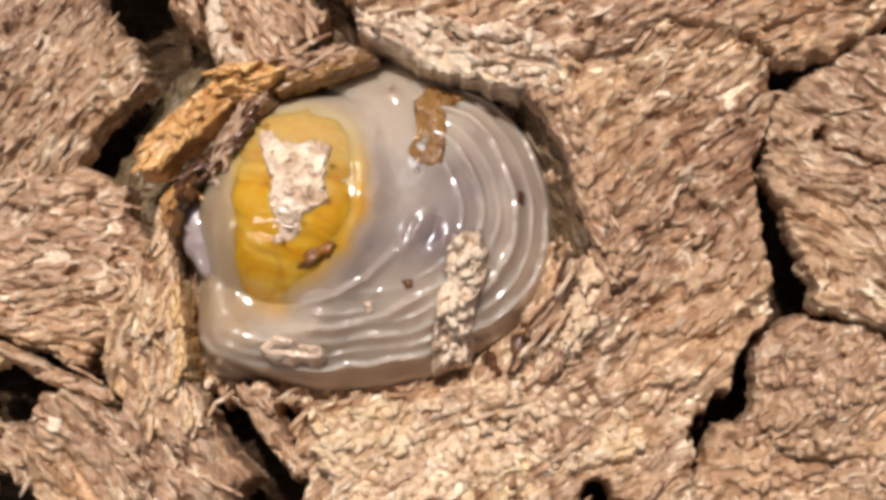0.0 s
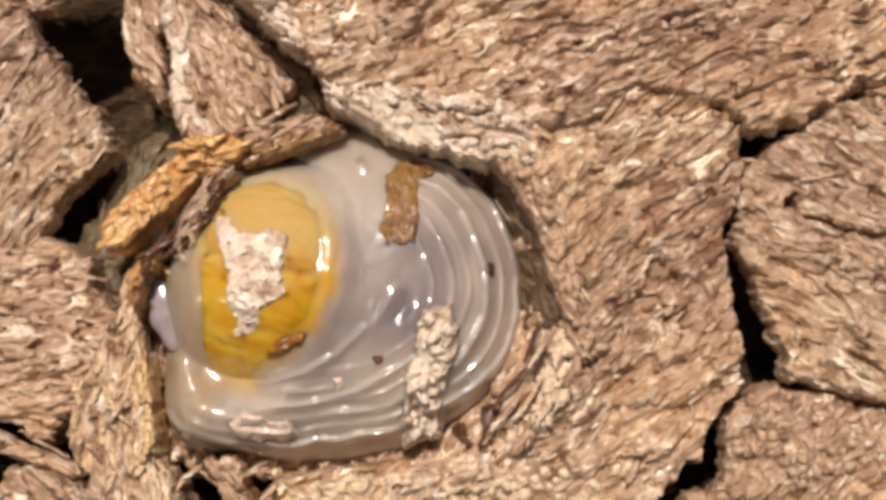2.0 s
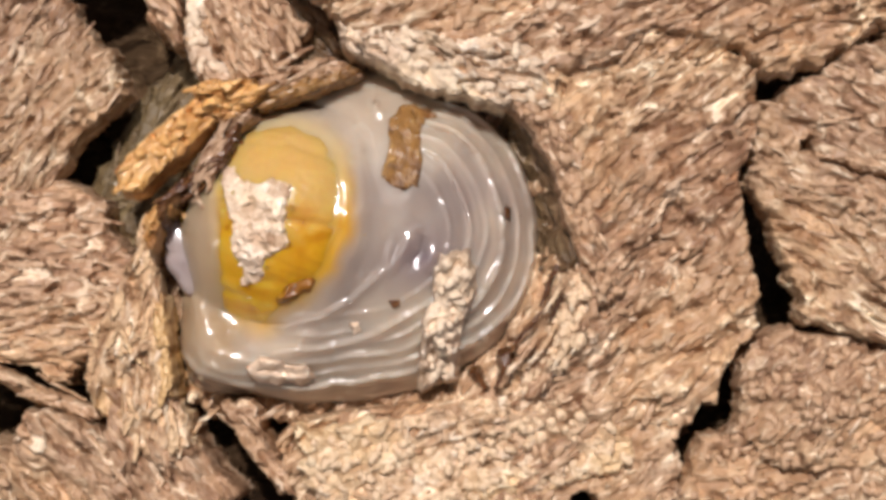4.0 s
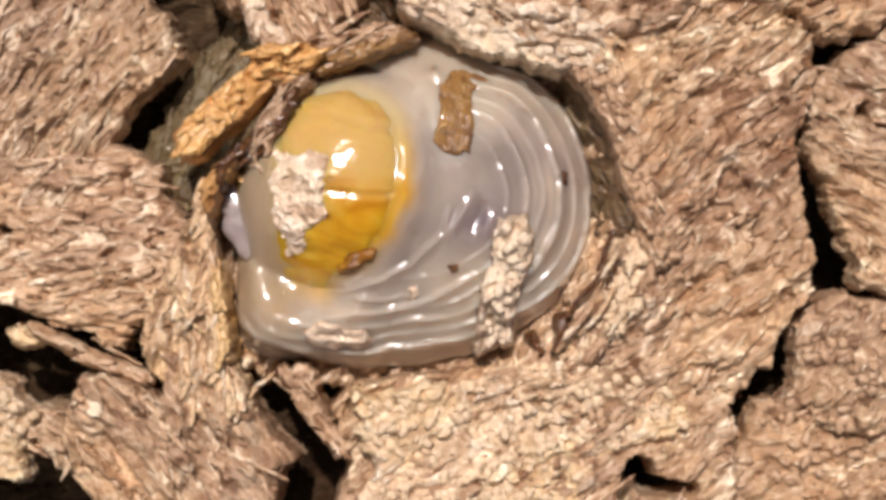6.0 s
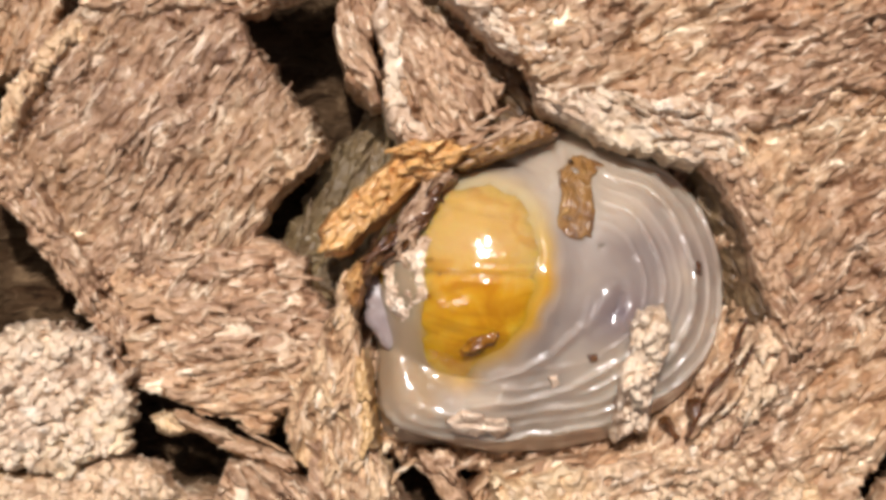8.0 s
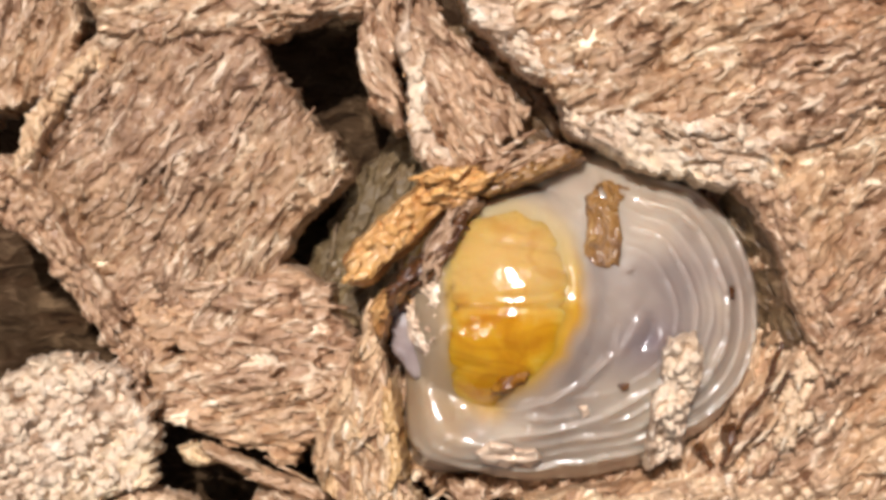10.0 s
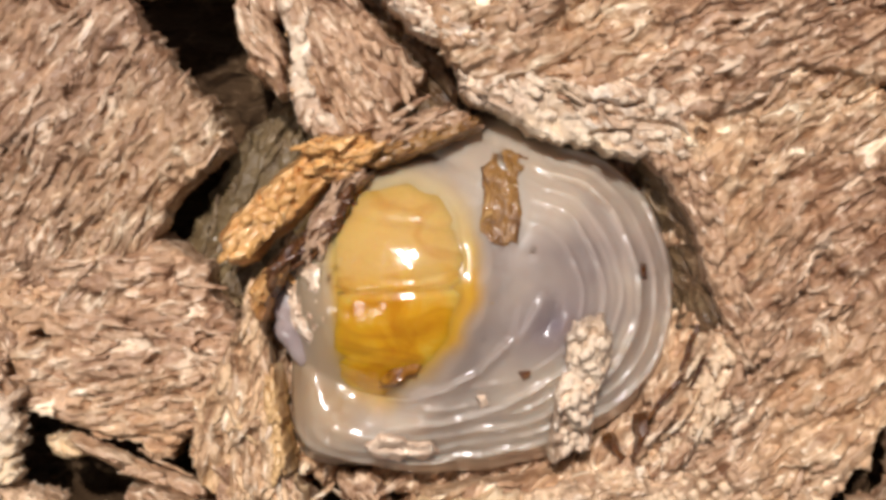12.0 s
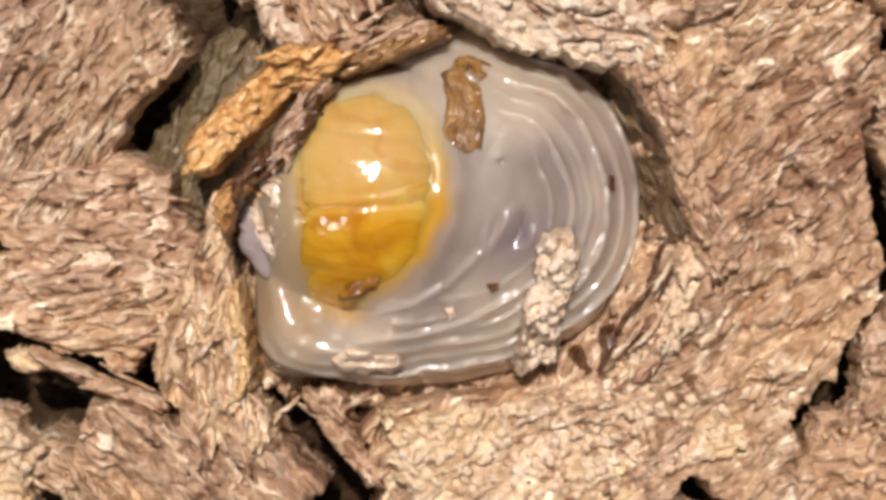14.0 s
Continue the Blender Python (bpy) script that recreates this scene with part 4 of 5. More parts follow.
def larva_height(s, theta, x, y):
    # a dome, squarer towards the tail
    square = 2.4 + 2.6 * smooth(0.25, 0.8, -np.cos(theta)) * smooth(0.6, 0.0, np.sin(theta))
    z = -1.7 + 3.65 * (1 - np.clip(s, 0, 1) ** square) ** 0.5
    # growth-like wrinkles on the lower and outer sides
    deg, side = np.degrees(theta), ring_side(theta)
    low = np.exp(-((deg + 105) / 50) ** 2)
    wob = ring_sway(theta, x, y)
    for k, (at, wide, amp) in enumerate(((0.46, 0.016, 0.06), (0.57, 0.018, 0.14), (0.655, 0.015, 0.12), (0.745, 0.021, 0.34), (0.82, 0.015, 0.16), (0.90, 0.020, 0.40))):
        fade = np.clip(0.7 + 1.2 * fbm(theta * 2.6 + 7 * k, np.full_like(theta, 3.3 * k), 47, 2), 0.35, 1) * (0.85 + 0.35 * fbm(theta * 14, np.full_like(theta, 1.7 * k), 48, 2))
        z = z + side * amp * np.exp(-((s - at - wob * (0.8 + 0.2 * k)) / (wide * (1 + 0.15 * low))) ** 2) * fade * (1 - 0.15 * low)
    z = z + side * 0.005 * np.sin(s * 95 + 5 * fbm(x * 0.4, y * 0.4, 49, 2)) * smooth(0.35, 0.5, s)
    # slack folds by the dark dimple
    for line, wide, amp in FOLDS:
        d, w = along(x + LARVA[0], y + LARVA[1], line)
        z = z + amp * np.exp(-(d / wide) ** 2) * np.sin(np.pi * np.clip(w, 0.02, 0.98)) ** 0.5
    z = z + 0.06 * fbm(x * 0.8, y * 0.8, 41, 3) * (s < 0.97)
    wx, wy = x + LARVA[0], y + LARVA[1]
    # the fold's rounded lower edge, with a thinner flap under it
    edge = inside(wx, wy, BELLY)
    z = z - 0.75 * smooth(0.03, -0.2, edge) * smooth(-2.0, -3.4, wx) + 0.10 * np.exp(-((edge - 0.12) / 0.09) ** 2) * smooth(-0.5, -3.0, wx) * smooth(1.0, -0.5, wy)
    # the skin runs smoothly up to the yellow body that bulges out of its opening
    sd = inside(wx + 0.12 * fbm(wx * 1.5, wy * 1.5, 55, 2), wy + 0.12 * fbm(wx * 1.5, wy * 1.5, 56, 2), OPENING)
    top = yellow_top(wx, wy)
    near = smooth(-1.4, -0.1, sd)
    z = z + (np.maximum(top + 0.05, z - 0.95) - z) * near
    cover = top + 0.05 + 0.12 * smooth(-0.1, -0.5, sd)
    soft = 0.3 * smooth(-0.3, -0.9, sd) + 0.01
    z = np.where(sd < -0.05, np.maximum(z, cover) + soft * np.log1p(np.exp(-np.abs(z - cover) / soft)), z)
    return z - 0.17 * smooth(-0.3, 0.4, sd) - 0.5 * smooth(0.35, 0.9, sd)


def skin_z(x, y):
    """Height of the skin at a place of the world, in millimetres."""
    dx, dy = np.asarray(x, float) - LARVA[0], np.asarray(y, float) - LARVA[1]
    theta = np.arctan2(dy, dx)
    return larva_height(np.minimum(np.hypot(dx, dy) / larva_radius(theta), 1), theta, dx, dy)


def larva_body(parent):
    n, m = 420, 150
    theta = np.linspace(-np.pi, np.pi, n, endpoint=False)
    s = np.concatenate([np.linspace(0.004, 1, m), [0.985, 0.95, 0.9]])
    th, ss = np.meshgrid(theta, s, indexing="ij")
    r = larva_radius(th) * ss
    x, y = r * np.cos(th), r * np.sin(th)
    z = larva_height(ss, th, x, y)
    for k, low in enumerate((-2.0, -2.5, -3.2)):
        z[:, m + k] = low
    i = np.arange(n * (m + 3)).reshape(n, m + 3)
    a, b = i[:, :-1], i[:, 1:]
    c, d = np.roll(b, -1, 0), np.roll(a, -1, 0)
    quads = np.stack([a.ravel(), b.ravel(), c.ravel(), d.ravel()], 1)
    me = raw_mesh("skin", np.stack([x.ravel(), y.ravel(), z.ravel()], 1) * MM, quads)
    wx, wy = x + LARVA[0], y + LARVA[1]
    sd = inside(wx, wy, OPENING) + 0.15 * fbm(wx * 1.2, wy * 1.2, 57, 3)
    stain = smooth(-0.85, -0.05, sd) + 0.35 * smooth(-1.2, 0.0, sd) * smooth(-2.4, -1.2, wx) * smooth(3.6, 2.2, wy)
    flat = np.zeros(x.size)
    for name, values in (("ring", (ss - ring_sway(th, x, y), flat, flat)), ("around", (flat, 1.6 * ss * np.cos(th), 1.6 * ss * np.sin(th)))):
        layer = me.attributes.new(name, "FLOAT_VECTOR", "POINT")
        layer.data.foreach_set("vector", np.stack([np.ravel(v) for v in values], 1).astype(np.float32).ravel())
    me.attributes.new("pleat", "FLOAT", "POINT").data.foreach_set("value", (0.9 * ring_side(th) * smooth(0.5, 0.66, ss)).astype(np.float32).ravel())
    brown = 0.8 * smooth(-3.6, -4.7, wx + 0.25 * fbm(wx, wy, 58, 2)) * smooth(-3.4, -1.6, wy + 0.3 * (wx + 4.5)) * (1 - smooth(-0.4, 0.0, sd))
    me.attributes.new("thin", "FLOAT", "POINT").data.foreach_set("value", np.clip(brown, 0, 1).astype(np.float32).ravel())
    me.attributes.new("amber", "FLOAT", "POINT").data.foreach_set("value", np.clip(stain, 0, 1).astype(np.float32).ravel())
    return part("skin", me, SKIN, parent, "translucent grey lilac skin with ring wrinkles")


def yellow_radius(lat, lon):
    """Lobed egg: creases between its segments, small slanting folds."""
    y = np.sin(lat)
    sway = 0.10 * fbm(lon * 1.2, lat * 0.5, 73, 2)
    r = 1 - 0.022 * np.exp(-((y - 0.2 - 0.5 * sway) / 0.025) ** 2)
    for k, (at, deep) in enumerate(((0.06, 0.012), (0.62, 0.014), (0.42, 0.014), (-0.12, 0.014), (-0.3, 0.014), (-0.5, 0.014))):
        gone = np.clip(0.3 + 1.6 * fbm(lon * 1.1 + 5 * k, lat * 0.6, 75 + k, 2), 0, 1)
        r = r - deep * gone * np.exp(-((y - at - sway * (1.5 - k) - 0.12 * np.sin(lon + k * 1.7)) / 0.03) ** 2)
    lobes = 1 - np.minimum(cells(lon * 2.4, lat * 4.2, 77), 0.9) ** 2
    return r + (0.010 * fbm(lon * 2.2, y * 3, 71, 3) + 0.010 * lobes * smooth(0.3, -0.3, y)) * np.cos(lat)


def yellow_body(parent):
    n, m = 200, 140
    lon = np.linspace(0, 2 * np.pi, n, endpoint=False)
    lat = np.linspace(-np.pi / 2 + 0.01, np.pi / 2 - 0.01, m)
    lo, la = np.meshgrid(lon, lat, indexing="ij")
    r = yellow_radius(la, lo)
    x, y, z = YROUND * r * np.cos(la) * np.sin(lo), YROUND * r * np.sin(la), YROUND * r * np.cos(la) * np.cos(lo)
    i = np.arange(n * m).reshape(n, m)
    a, b = i[:, :-1], i[:, 1:]
    c, d = np.roll(b, -1, 0), np.roll(a, -1, 0)
    quads = np.stack([a.ravel(), d.ravel(), c.ravel(), b.ravel()], 1)
    me = raw_mesh("yellow_segment", np.stack([x.ravel(), y.ravel(), z.ravel()], 1) * MM, quads)
    return part("yellow_segment", me, GOLD, parent, "glossy wet amber yellow body with soft folds")


larva = tagged(new("larva"), "translucent grey insect larva with wet amber yellow body in wood", "larva")
larva.matrix_basis = pose(LARVA[0] * MM, LARVA[1] * MM, 0)
larva_body(larva)
segment = yellow_body(larva)


def turned(angle, down, world_space):
    x, y = (YELLOW[0], YELLOW[1]) if world_space else (YELLOW[0] - LARVA[0], YELLOW[1] - LARVA[1])
    return pose(x * MM, y * MM, YELLOW_Z * MM, 0, 0, -YAXIS) @ pose(0, 0, 0, down, angle, 0)


# seconds, degrees of turn to the side, degrees of turn downwards
TURNS = ((0, 0, 0), (0.5, -1, 3), (1.0, -2, 5), (1.5, -3, 7), (2.5, -4, 10), (5.0, -15, 15), (6.0, -19, 18), (6.5, -21, 18),
         (7.0, -30, 17), (7.5, -38, 16), (8.0, -42, 16), (8.5, -44, 17), (11.0, -47, 20), (12.0, -48, 21), (14.0, -51, 23))


def pad(name, outline, z, high, mat, parent, label):
    """A soft rounded pad within an outline."""
    cx, cy = sum(p[0] for p in outline) / len(outline), sum(p[1] for p in outline) / len(outline)
    a = np.array([math.atan2(y - cy, x - cx) for x, y in outline])
    r = np.array([math.hypot(x - cx, y - cy) for x, y in outline])
    order = np.argsort(a)
    n, m = 96, 24
    th = np.linspace(-np.pi, np.pi, n, endpoint=False)
    rr = np.interp(th, np.concatenate([a[order] - 2 * np.pi, a[order], a[order] + 2 * np.pi]), np.tile(r[order], 3))
    k = np.exp(-0.5 * (np.arange(-6, 7) / 2.5) ** 2)
    rr = np.convolve(np.concatenate([rr[-6:], rr, rr[:6]]), k / k.sum(), "valid")
    s = np.linspace(0.01, 1, m)
    t2, s2 = np.meshgrid(th, s, indexing="ij")
    x, y = rr[:, None] * s2 * np.cos(t2), rr[:, None] * s2 * np.sin(t2)
    zz = z - 0.8 * high + 1.8 * high * np.sqrt(np.clip(1 - s2 ** 2.5, 0, 1)) + 0.04 * fbm((x + cx) * 2, (y + cy) * 2, 52, 2)
    i = np.arange(n * m).reshape(n, m)
    p, q = i[:, :-1], i[:, 1:]
    quads = np.stack([p.ravel(), q.ravel(), np.roll(q, -1, 0).ravel(), np.roll(p, -1, 0).ravel()], 1)
    me = raw_mesh(name, np.stack([x.ravel(), y.ravel(), zz.ravel()], 1) * MM, quads)
    return part(name, me, mat, parent, label, pose((cx - LARVA[0]) * MM, (cy - LARVA[1]) * MM, 0))


def plain_skin_material():
    mat, n, l, b = node_material("lilac_skin")
    tc = n.new("ShaderNodeTexCoord")
    n1 = n.new("ShaderNodeTexNoise")
    n1.inputs["Scale"].default_value = 700
    l.new(tc.outputs["Object"], n1.inputs["Vector"])
    c1 = ramp(n, [(0.35, (0.26, 0.20, 0.19)), (0.65, (0.38, 0.30, 0.27))])
    l.new(n1.outputs["Fac"], c1.inputs[0])
    l.new(c1.outputs[0], b.inputs["Base Color"])
    b.inputs["Subsurface Weight"].default_value = 0.5
    b.inputs["Subsurface Radius"].default_value = (1.0, 0.8, 0.8)
    b.inputs["Subsurface Scale"].default_value = 0.0005
    wet(b, 0.3, 0.9)
    return mat


LILAC = plain_skin_material()
pad("skin_fold", [(-6.38, 2.07), (-6.2, 2.22), (-6.0, 2.16), (-5.72, 1.48), (-5.53, 0.38), (-5.45, -0.5), (-5.66, -0.5), (-6.01, 0.21), (-6.3, 1.06)], 0.6, 0.22, LILAC, larva, "smooth lilac fold of skin")


def flake():
    """A bleached chip of wood stuck to the yellow body; its origin is the body's middle."""
    pts = [(-1.75, 1.75), (-1.35, 2.05), (-1.0, 1.55), (0.15, 1.75), (0.6, 1.65), (0.65, 0.9), (0.85, 0.15), (0.3, -0.6), (0.15, -1.35), (-0.35, -1.4), (-0.8, -0.4), (-1.0, 0.4)]
    step = 0.03
    xs, ys = np.arange(-2.2, 1.3, step), np.arange(-2.0, 2.4, step)
    x, y = np.meshgrid(xs, ys, indexing="ij")
    wx, wy = x + 0.2 * fbm(x * 2.8, y * 2.8, 61, 4), y + 0.2 * fbm(x * 2.8, y * 2.8, 65, 4)
    sd = inside(wx, wy, pts)
    keep = (sd > -0.07) & (np.abs(x) < 2.15)
    base = YROUND * np.sqrt(np.clip(1 - (x / YROUND) ** 2 - (y / YROUND) ** 2, 0.02, 1))
    relief = 0.2 * fbm(x * 1.8, y * 1.8, 67, 4) + 0.07 * np.abs(fbm(x * 4, y * 4, 68, 3)) * 2
    z = base + 0.10 + relief - 0.35 * np.clip(-sd / 0.07, 0, 1) - 0.10 * (1 - np.clip(sd / 0.12, 0, 1)) ** 2
    me = raw_mesh("wood_flake", np.stack([x[keep], y[keep], z[keep]], 1) * MM, grid_quads(keep))
    me.materials.append(CHIP)
    return tagged(new("wood_flake", me), "bleached flake of wood stuck to the yellow body", "wood flake")


def water_material():
    mat, n, l, b = node_material("water")
    b.inputs["Base Color"].default_value = (0.95, 0.95, 0.93, 1)
    b.inputs["Transmission Weight"].default_value, b.inputs["IOR"].default_value = 1.0, 1.33
    b.inputs["Roughness"].default_value = 0.03
    return mat


WATER = water_material()


def droplet(parent, x, y, z, r):
    """A bead of water, flattened where it sits."""
    bm = bmesh.new()
    bmesh.ops.create_icosphere(bm, subdivisions=3, radius=r * MM, matrix=Matrix.Diagonal((1, 1, 0.75, 1)))
    for f in bm.faces:
        f.smooth = True
    me = bpy.data.meshes.new("water_droplet")
    bm.to_mesh(me)
    bm.free()
    part("water_droplet", me, WATER, parent, "clear bead of water", pose(x * MM, y * MM, z * MM))


flake_chip = flake()
for x, y, r in ((0.78, 1.1, 0.10), (0.9, 0.05, 0.09), (0.35, -0.75, 0.08), (-0.15, -1.45, 0.09), (-1.05, 0.15, 0.07), (-1.55, 1.95, 0.10), (1.15, 0.75, 0.06)):
    droplet(flake_chip, x, y, math.sqrt(YROUND ** 2 - x * x - y * y) + 0.03, r)


# beads of water along the torn edge
for (x, y), z, r in (((-3.3, 5.63), 1.86, 0.11), ((-2.59, 5.83), 1.72, 0.13), ((-4.44, 4.42), 1.75, 0.11), ((-4.07, 4.87), 1.75, 0.08), ((-3.81, 5.24), 1.85, 0.09)):
    droplet(larva, x - LARVA[0], y - LARVA[1], z, r)


for x, y, r in ((-0.06, 5.44, 0.11), (0.82, 2.88, 0.1), (-4.52, 2.54, 0.07), (-4.13, 4.48, 0.1), (-0.38, 3.98, 0.07), (-0.83, -0.48, 0.07), (-0.58, 0.52, 0.06), (4.26, 2.14, 0.06), (-0.7, -1.62, 0.05)):
    droplet(larva, x - LARVA[0], y - LARVA[1], float(skin_z(x, y)) + 0.02, r)


def strand(ends, z0, z1, arch, r, mat, seed):
    """A torn fibre or a drawn crevice line: a thin tapered tube, arched and crooked."""
    rng = np.random.default_rng(seed)
    (ax, ay), (bx, by) = ends
    n, m = 14, 6
    t = np.linspace(0, 1, n)
    off = np.hypot(bx - ax, by - ay) * 0.10
    cx = ax + (bx - ax) * t + off * fbm(t * 2.5, np.full(n, seed * 1.7), seed, 2)
    cy = ay + (by - ay) * t + off * fbm(t * 2.5, np.full(n, seed * 2.9), seed + 1, 2)
    cz = z0 + (z1 - z0) * t + arch * np.sin(np.pi * t)
    rad = r * (0.35 + 0.65 * np.sin(np.pi * np.clip(t, 0.05, 0.95)) ** 0.6) * (0.8 + 0.4 * rng.random(n))
    a = np.linspace(0, 2 * np.pi, m, endpoint=False)
    nx, ny = -(by - ay), bx - ax
    q = math.hypot(nx, ny)
    nx, ny = nx / q, ny / q
    verts = np.stack([cx[:, None] + nx * rad[:, None] * np.cos(a), cy[:, None] + ny * rad[:, None] * np.cos(a), cz[:, None] + 0.7 * rad[:, None] * np.sin(a)], 2)
    i = np.arange(n * m).reshape(n, m)
    p, q2 = i[:-1], i[1:]
    quads = np.stack([p.ravel(), np.roll(p, -1, 1).ravel(), np.roll(q2, -1, 1).ravel(), q2.ravel()], 1)
    origin = np.array([ax, ay, z0])
    me = raw_mesh("wood_fibre", (verts.reshape(-1, 3) - origin) * MM, quads)
    me.materials.append(mat)
    ob = new("wood_fibre", me)
    ob.matrix_basis = pose(*(origin * MM))
    return tagged(ob, "thin brown strand, torn wood fibre or crevice shade drawn as one", "wood fibre", "torn wood fibres")


for k, (ends, z0, z1, arch, r, mat) in enumerate((
        ([(-5.22, 5.19), (-3.73, 5.94)], 1.9, 1.7, 0.3, 0.12, BROWN),
        ([(-4.89, 4.86), (-3.06, 5.77)], 1.7, 1.5, 0.35, 0.08, DARKBROWN),
        ([(-4.39, 5.36), (-2.4, 5.82)], 1.6, 1.5, 0.25, 0.07, BROWN),
        ([(-5.72, 5.77), (-4.73, 6.06)], 1.8, 1.8, 0.2, 0.10, BROWN),
        ([(-4.64, 4.61), (-3.98, 4.19)], 1.6, 1.6, 0.2, 0.10, DARKBROWN),
        ([(-6.41, 1.87), (-5.24, 3.2)], 1.2, 1.5, 0.3, 0.11, BROWN),
        ([(-6.66, 1.53), (-5.91, 2.7)], 1.0, 1.5, 0.2, 0.09, PALE),
        ([(-5.58, 2.87), (-4.66, 3.96)], 1.5, 1.6, 0.25, 0.10, DARKBROWN),
        ([(-5.99, 2.37), (-5.49, 1.87)], 1.2, 0.9, 0.15, 0.08, BROWN),
        ([(-7.65, -1.99), (-6.39, -1.66)], 0.6, 0.6, 0.2, 0.09, PALE),
        ([(-7.99, -2.67), (-6.64, -1.32)], 0.5, 0.7, 0.25, 0.08, PALE),
        ([(-7.82, -1.32), (-6.98, -2.5)], 0.5, 0.6, 0.2, 0.08, PALE),
        ([(-10.52, -2.54), (-8.98, -3.4)], -0.3, -0.5, 0.2, 0.07, GREY),
        ([(-5.64, -4.42), (-4.86, -3.65)], -0.1, -0.2, 0.15, 0.09, PALE),
        ([(-3.84, -4.25), (-2.81, -3.57)], -0.3, -0.2, 0.2, 0.09, TAN),
        ([(-5.58, 10.63), (-5.9, 8.89)], 0.9, 0.7, 0.2, 0.09, PALE),
        ([(-3.17, 6.45), (-1.95, 7.14)], 1.2, 1.1, 0.2, 0.10, GREY),
        ([(3.75, -3.02), (4.69, -1.5)], 0.4, 0.8, 0.2, 0.11, TAN),
        ([(4.35, -2.68), (5.53, -0.99)], 0.5, 1.0, 0.2, 0.09, PALE),
        # dark strands added for the shade of long crevices down the slope
        ([(5.35, 0.8), (4.95, -0.7)], 0.45, 0.4, 0.1, 0.09, DARKBROWN),
        ([(4.95, -0.6), (4.1, -1.95)], 0.45, 0.35, 0.1, 0.08, DARKBROWN),
        ([(5.75, 0.3), (5.2, -1.2)], 0.6, 0.5, 0.1, 0.06, DARKBROWN))):
    strand(ends, z0, z1, arch, r, mat, 80 + k)

# crumbs lying on the skin
wood("wood_chip", [(1.91, 1), (2.61, 1), (2.94, 0.45), (2.87, -0.39), (2.57, -1.05), (2.44, -1.97), (2.36, -2.72), (1.34, -3.11), (1.3, -1.97), (1.4, -0.97), (1.71, -0.3), (1.64, 0.45)], 0.04, 80, WHITE,
     "long crusty chip of pale wood on the larva's skin", "wood chip", seed=41, depth=1.0, lip=0.25, rough=0.22, fibre=0.08, crumbly=1.0, step=0.03, ragged=0.16, loose=0.8, pitted=0.15, granules=30, shape=lambda gx, gy: np.maximum(skin_z(gx, gy), 0.25))
wood("wood_chip", [(-3.92, -2.43), (-3.41, -2.13), (-2.84, -2.27), (-2.5, -2.64), (-2.9, -3.01), (-3.58, -2.91)], 0.1, -20, CHIP, "small bleached wood chip on wet skin", "wood chip", seed=42,
     depth=0.8, lip=0.15, rough=0.08, fibre=0.04, crumbly=0.35, step=0.025, ragged=0.10, loose=0, pitted=0, shape=skin_z)
wood("wood_chip", [(-2.73, -2.4), (-2.13, -2.37), (-1.79, -2.74), (-2.3, -2.98), (-2.73, -2.84)], 0.1, -10, CHIP, "small bleached wood chip on wet skin", "wood chip", seed=43,
     depth=0.8, lip=0.15, rough=0.08, fibre=0.04, crumbly=0.35, step=0.025, ragged=0.10, loose=0, pitted=0, shape=skin_z)
wood("wood_crumb", [(0.37, -0.47), (0.71, -0.44), (0.68, -0.64), (0.51, -0.69)], 0.04, 0, DARKBROWN, "tiny dark brown crumb on wet skin", "crumb", seed=44,
     depth=0.6, lip=0.08, rough=0.05, fibre=0.03, crumbly=0.1, step=0.02, ragged=0.04, loose=0, pitted=0, shape=skin_z)
wood("wood_crumb", [(-0.77, -1.12), (-0.54, -1.08), (-0.47, -1.35), (-0.67, -1.49)], 0.05, 0, CHIP, "tiny pale crumb on wet skin", "crumb", seed=45,
     depth=0.6, lip=0.08, rough=0.05, fibre=0.03, crumbly=0.1, step=0.02, ragged=0.04, loose=0, pitted=0, shape=skin_z)
wood("wood_crumb", [(3.81, 2.39), (3.98, 2.36), (3.98, 1.99), (3.81, 2.02)], 0.03, 90, DARKBROWN, "tiny brown crumb on the wrinkled skin", "crumb", seed=46,
     depth=0.6, lip=0.06, rough=0.04, fibre=0.03, crumbly=0.1, step=0.02, ragged=0.03, loose=0, pitted=0, shape=skin_z)
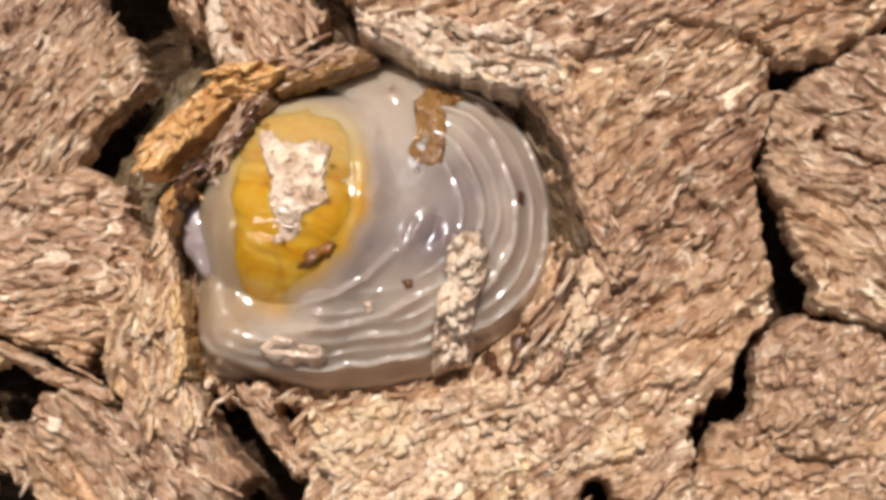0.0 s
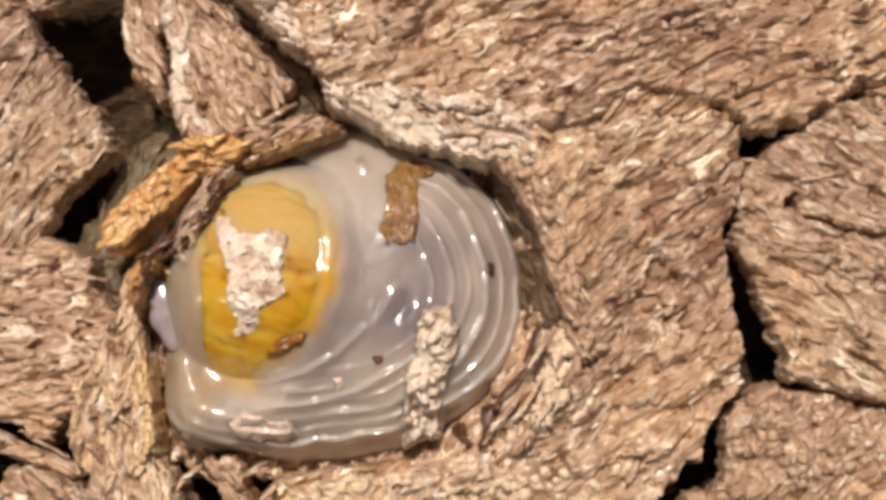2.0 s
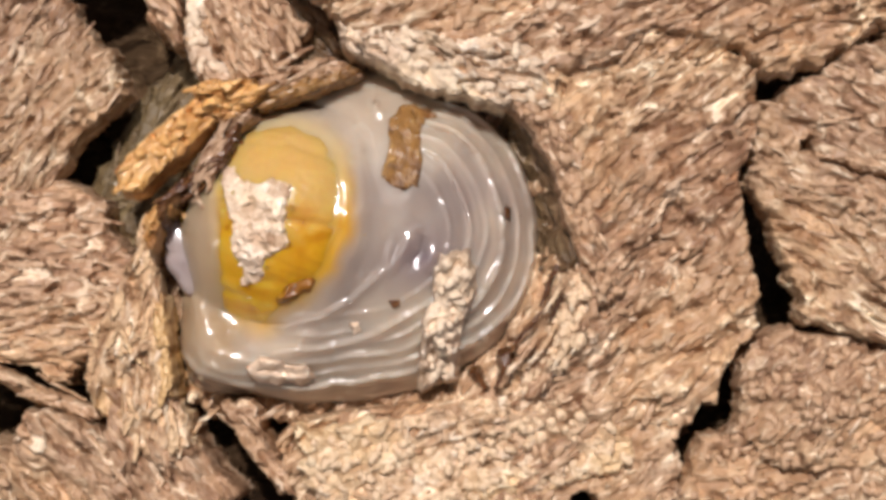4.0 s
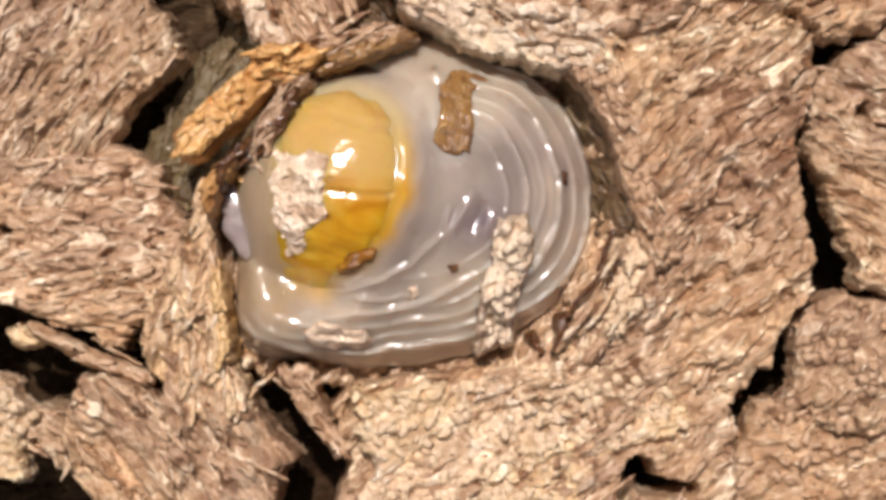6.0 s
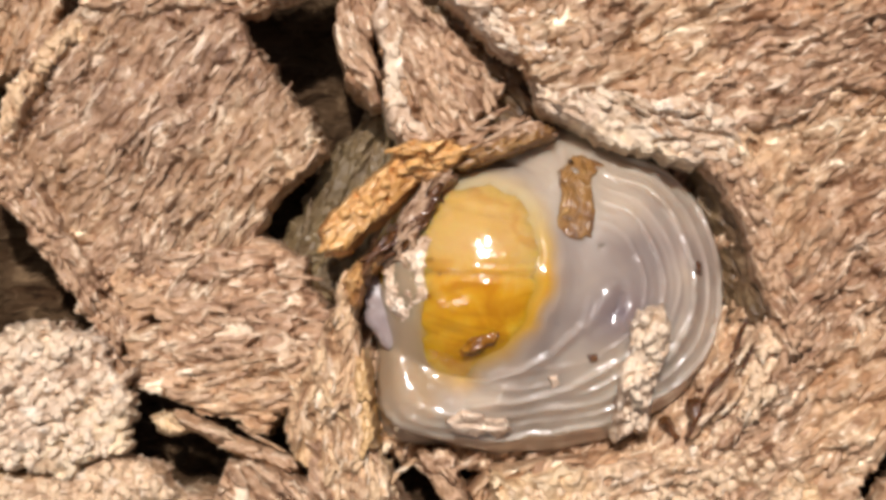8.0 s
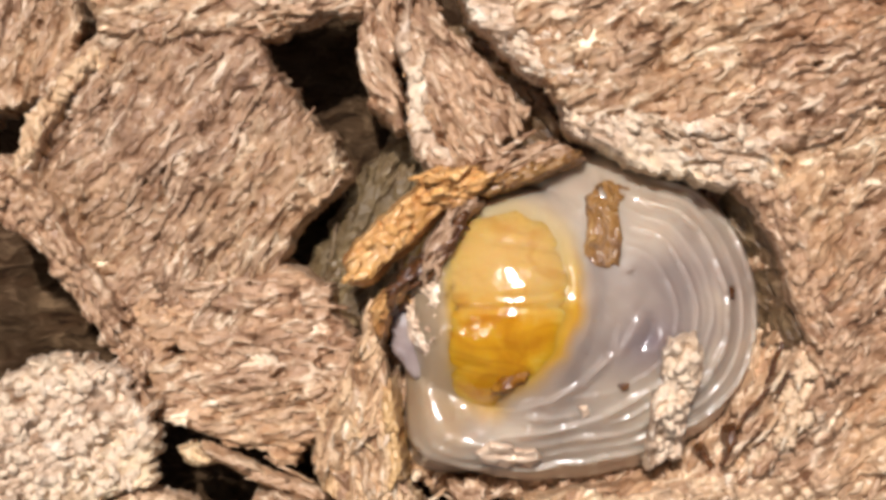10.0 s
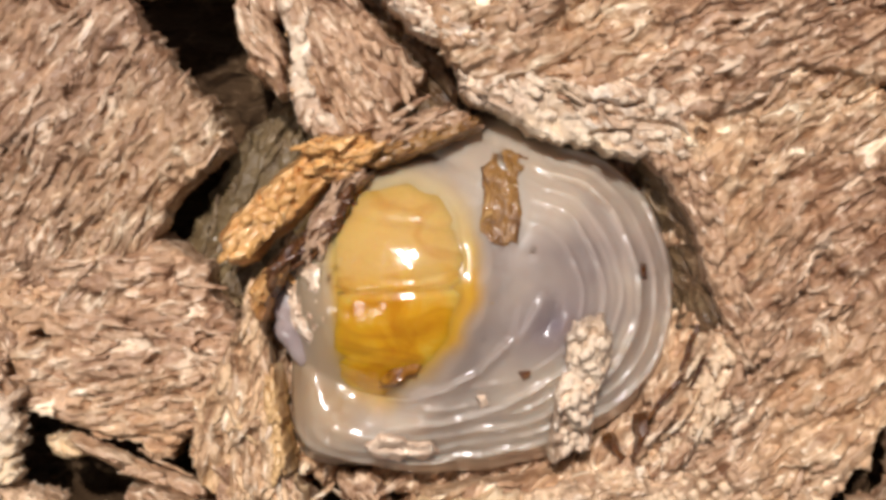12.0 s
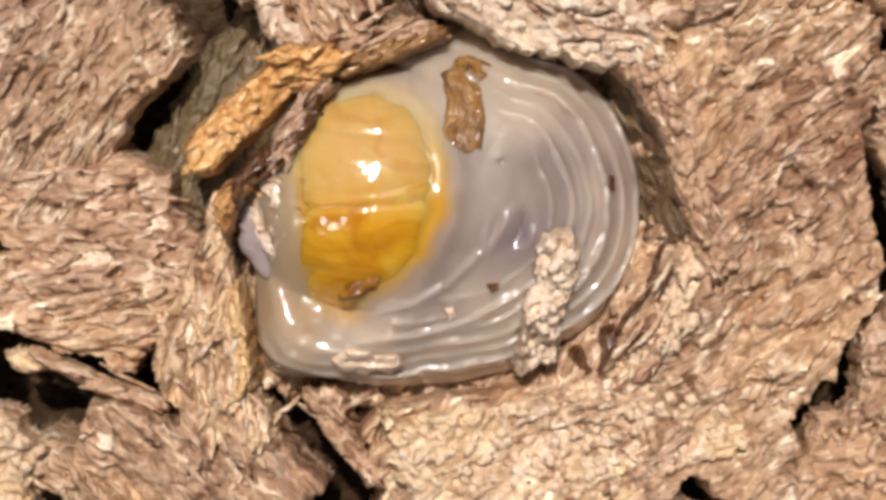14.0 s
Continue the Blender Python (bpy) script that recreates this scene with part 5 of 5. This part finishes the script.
scrap = wood("bark_flake", [(-2.5, -0.57), (-2.27, -0.24), (-1.93, -0.07), (-1.6, 0.1), (-1.53, -0.07), (-1.73, -0.37), (-2.13, -0.54)], 0.0, 30, AMBER, "dark brown flake at the yellow body's edge", "bark flake", seed=47,
             depth=0.4, lip=0.06, rough=0.04, fibre=0.02, crumbly=0.1, step=0.02, ragged=0.14, loose=0, pitted=0)
patch = wood("bark_flake", [(0.27, 5.03), (0.77, 5.5), (1.69, 5.57), (1.8, 5.23), (1.4, 4.95), (1.37, 4.03), (1.27, 3), (0.64, 2.93), (0.19, 3.33), (0.35, 4.2)], 0.05, 88, BARK,
             "wet orange brown bark flake sunk in the grey skin", "bark flake", seed=48, depth=0.3, lip=0.12, rough=0.09, fibre=0.012, crumbly=0.03, step=0.025, ragged=0.11, loose=0, pitted=0,
             shape=lambda gx, gy: skin_z(gx, gy) - float(skin_z(*(0.9, 4.25))))



PATCH = ((0, (1.27, 4.43), 0.08, 0), (1.5, (1.39, 4.3), 0.08, 0), (5.0, (0.79, 4.3), 0.07, 0), (6.5, (0.7, 4.25), 0.07, 0),
         (8.0, (0.24, 4.5), 0.10, 1), (11.0, (0.16, 4.45), 0.10, 1), (14.0, (0.0, 4.57), 0.10, 2))

SCRAP = ((0, (-2.03, 0.32)), (1.5, (-1.94, 0.04)), (5.0, (-2.28, -0.1)), (6.5, (-2.07, -0.24)), (8.0, (-2.74, 0.02)), (11.0, (-2.65, -0.35)), (14.0, (-2.92, -0.37)))


def wet_top(x, y):
    """Height of the skin or of the yellow body, whichever is higher."""
    return max(float(skin_z(x, y)), float(yellow_top(x, y)))


def motions():
    walk(segment, [(t, turned(a, d, False)) for t, a, d in TURNS])
    walk(flake_chip, [(t, turned(a, d, True)) for t, a, d in TURNS])
    walk(scrap, [(t, pose(p[0] * MM, p[1] * MM, (wet_top(*p) + 0.09) * MM, 10, 0, 30)) for t, p in SCRAP])
    walk(patch, [(t, pose(p[0] * MM, p[1] * MM, (z + float(skin_z(*p))) * MM) @ pose(0, 0, 0, 0, dip, 0) @ pose(0, 0, 0, 0, 0, 88)) for t, p, z, dip in PATCH])


motions()
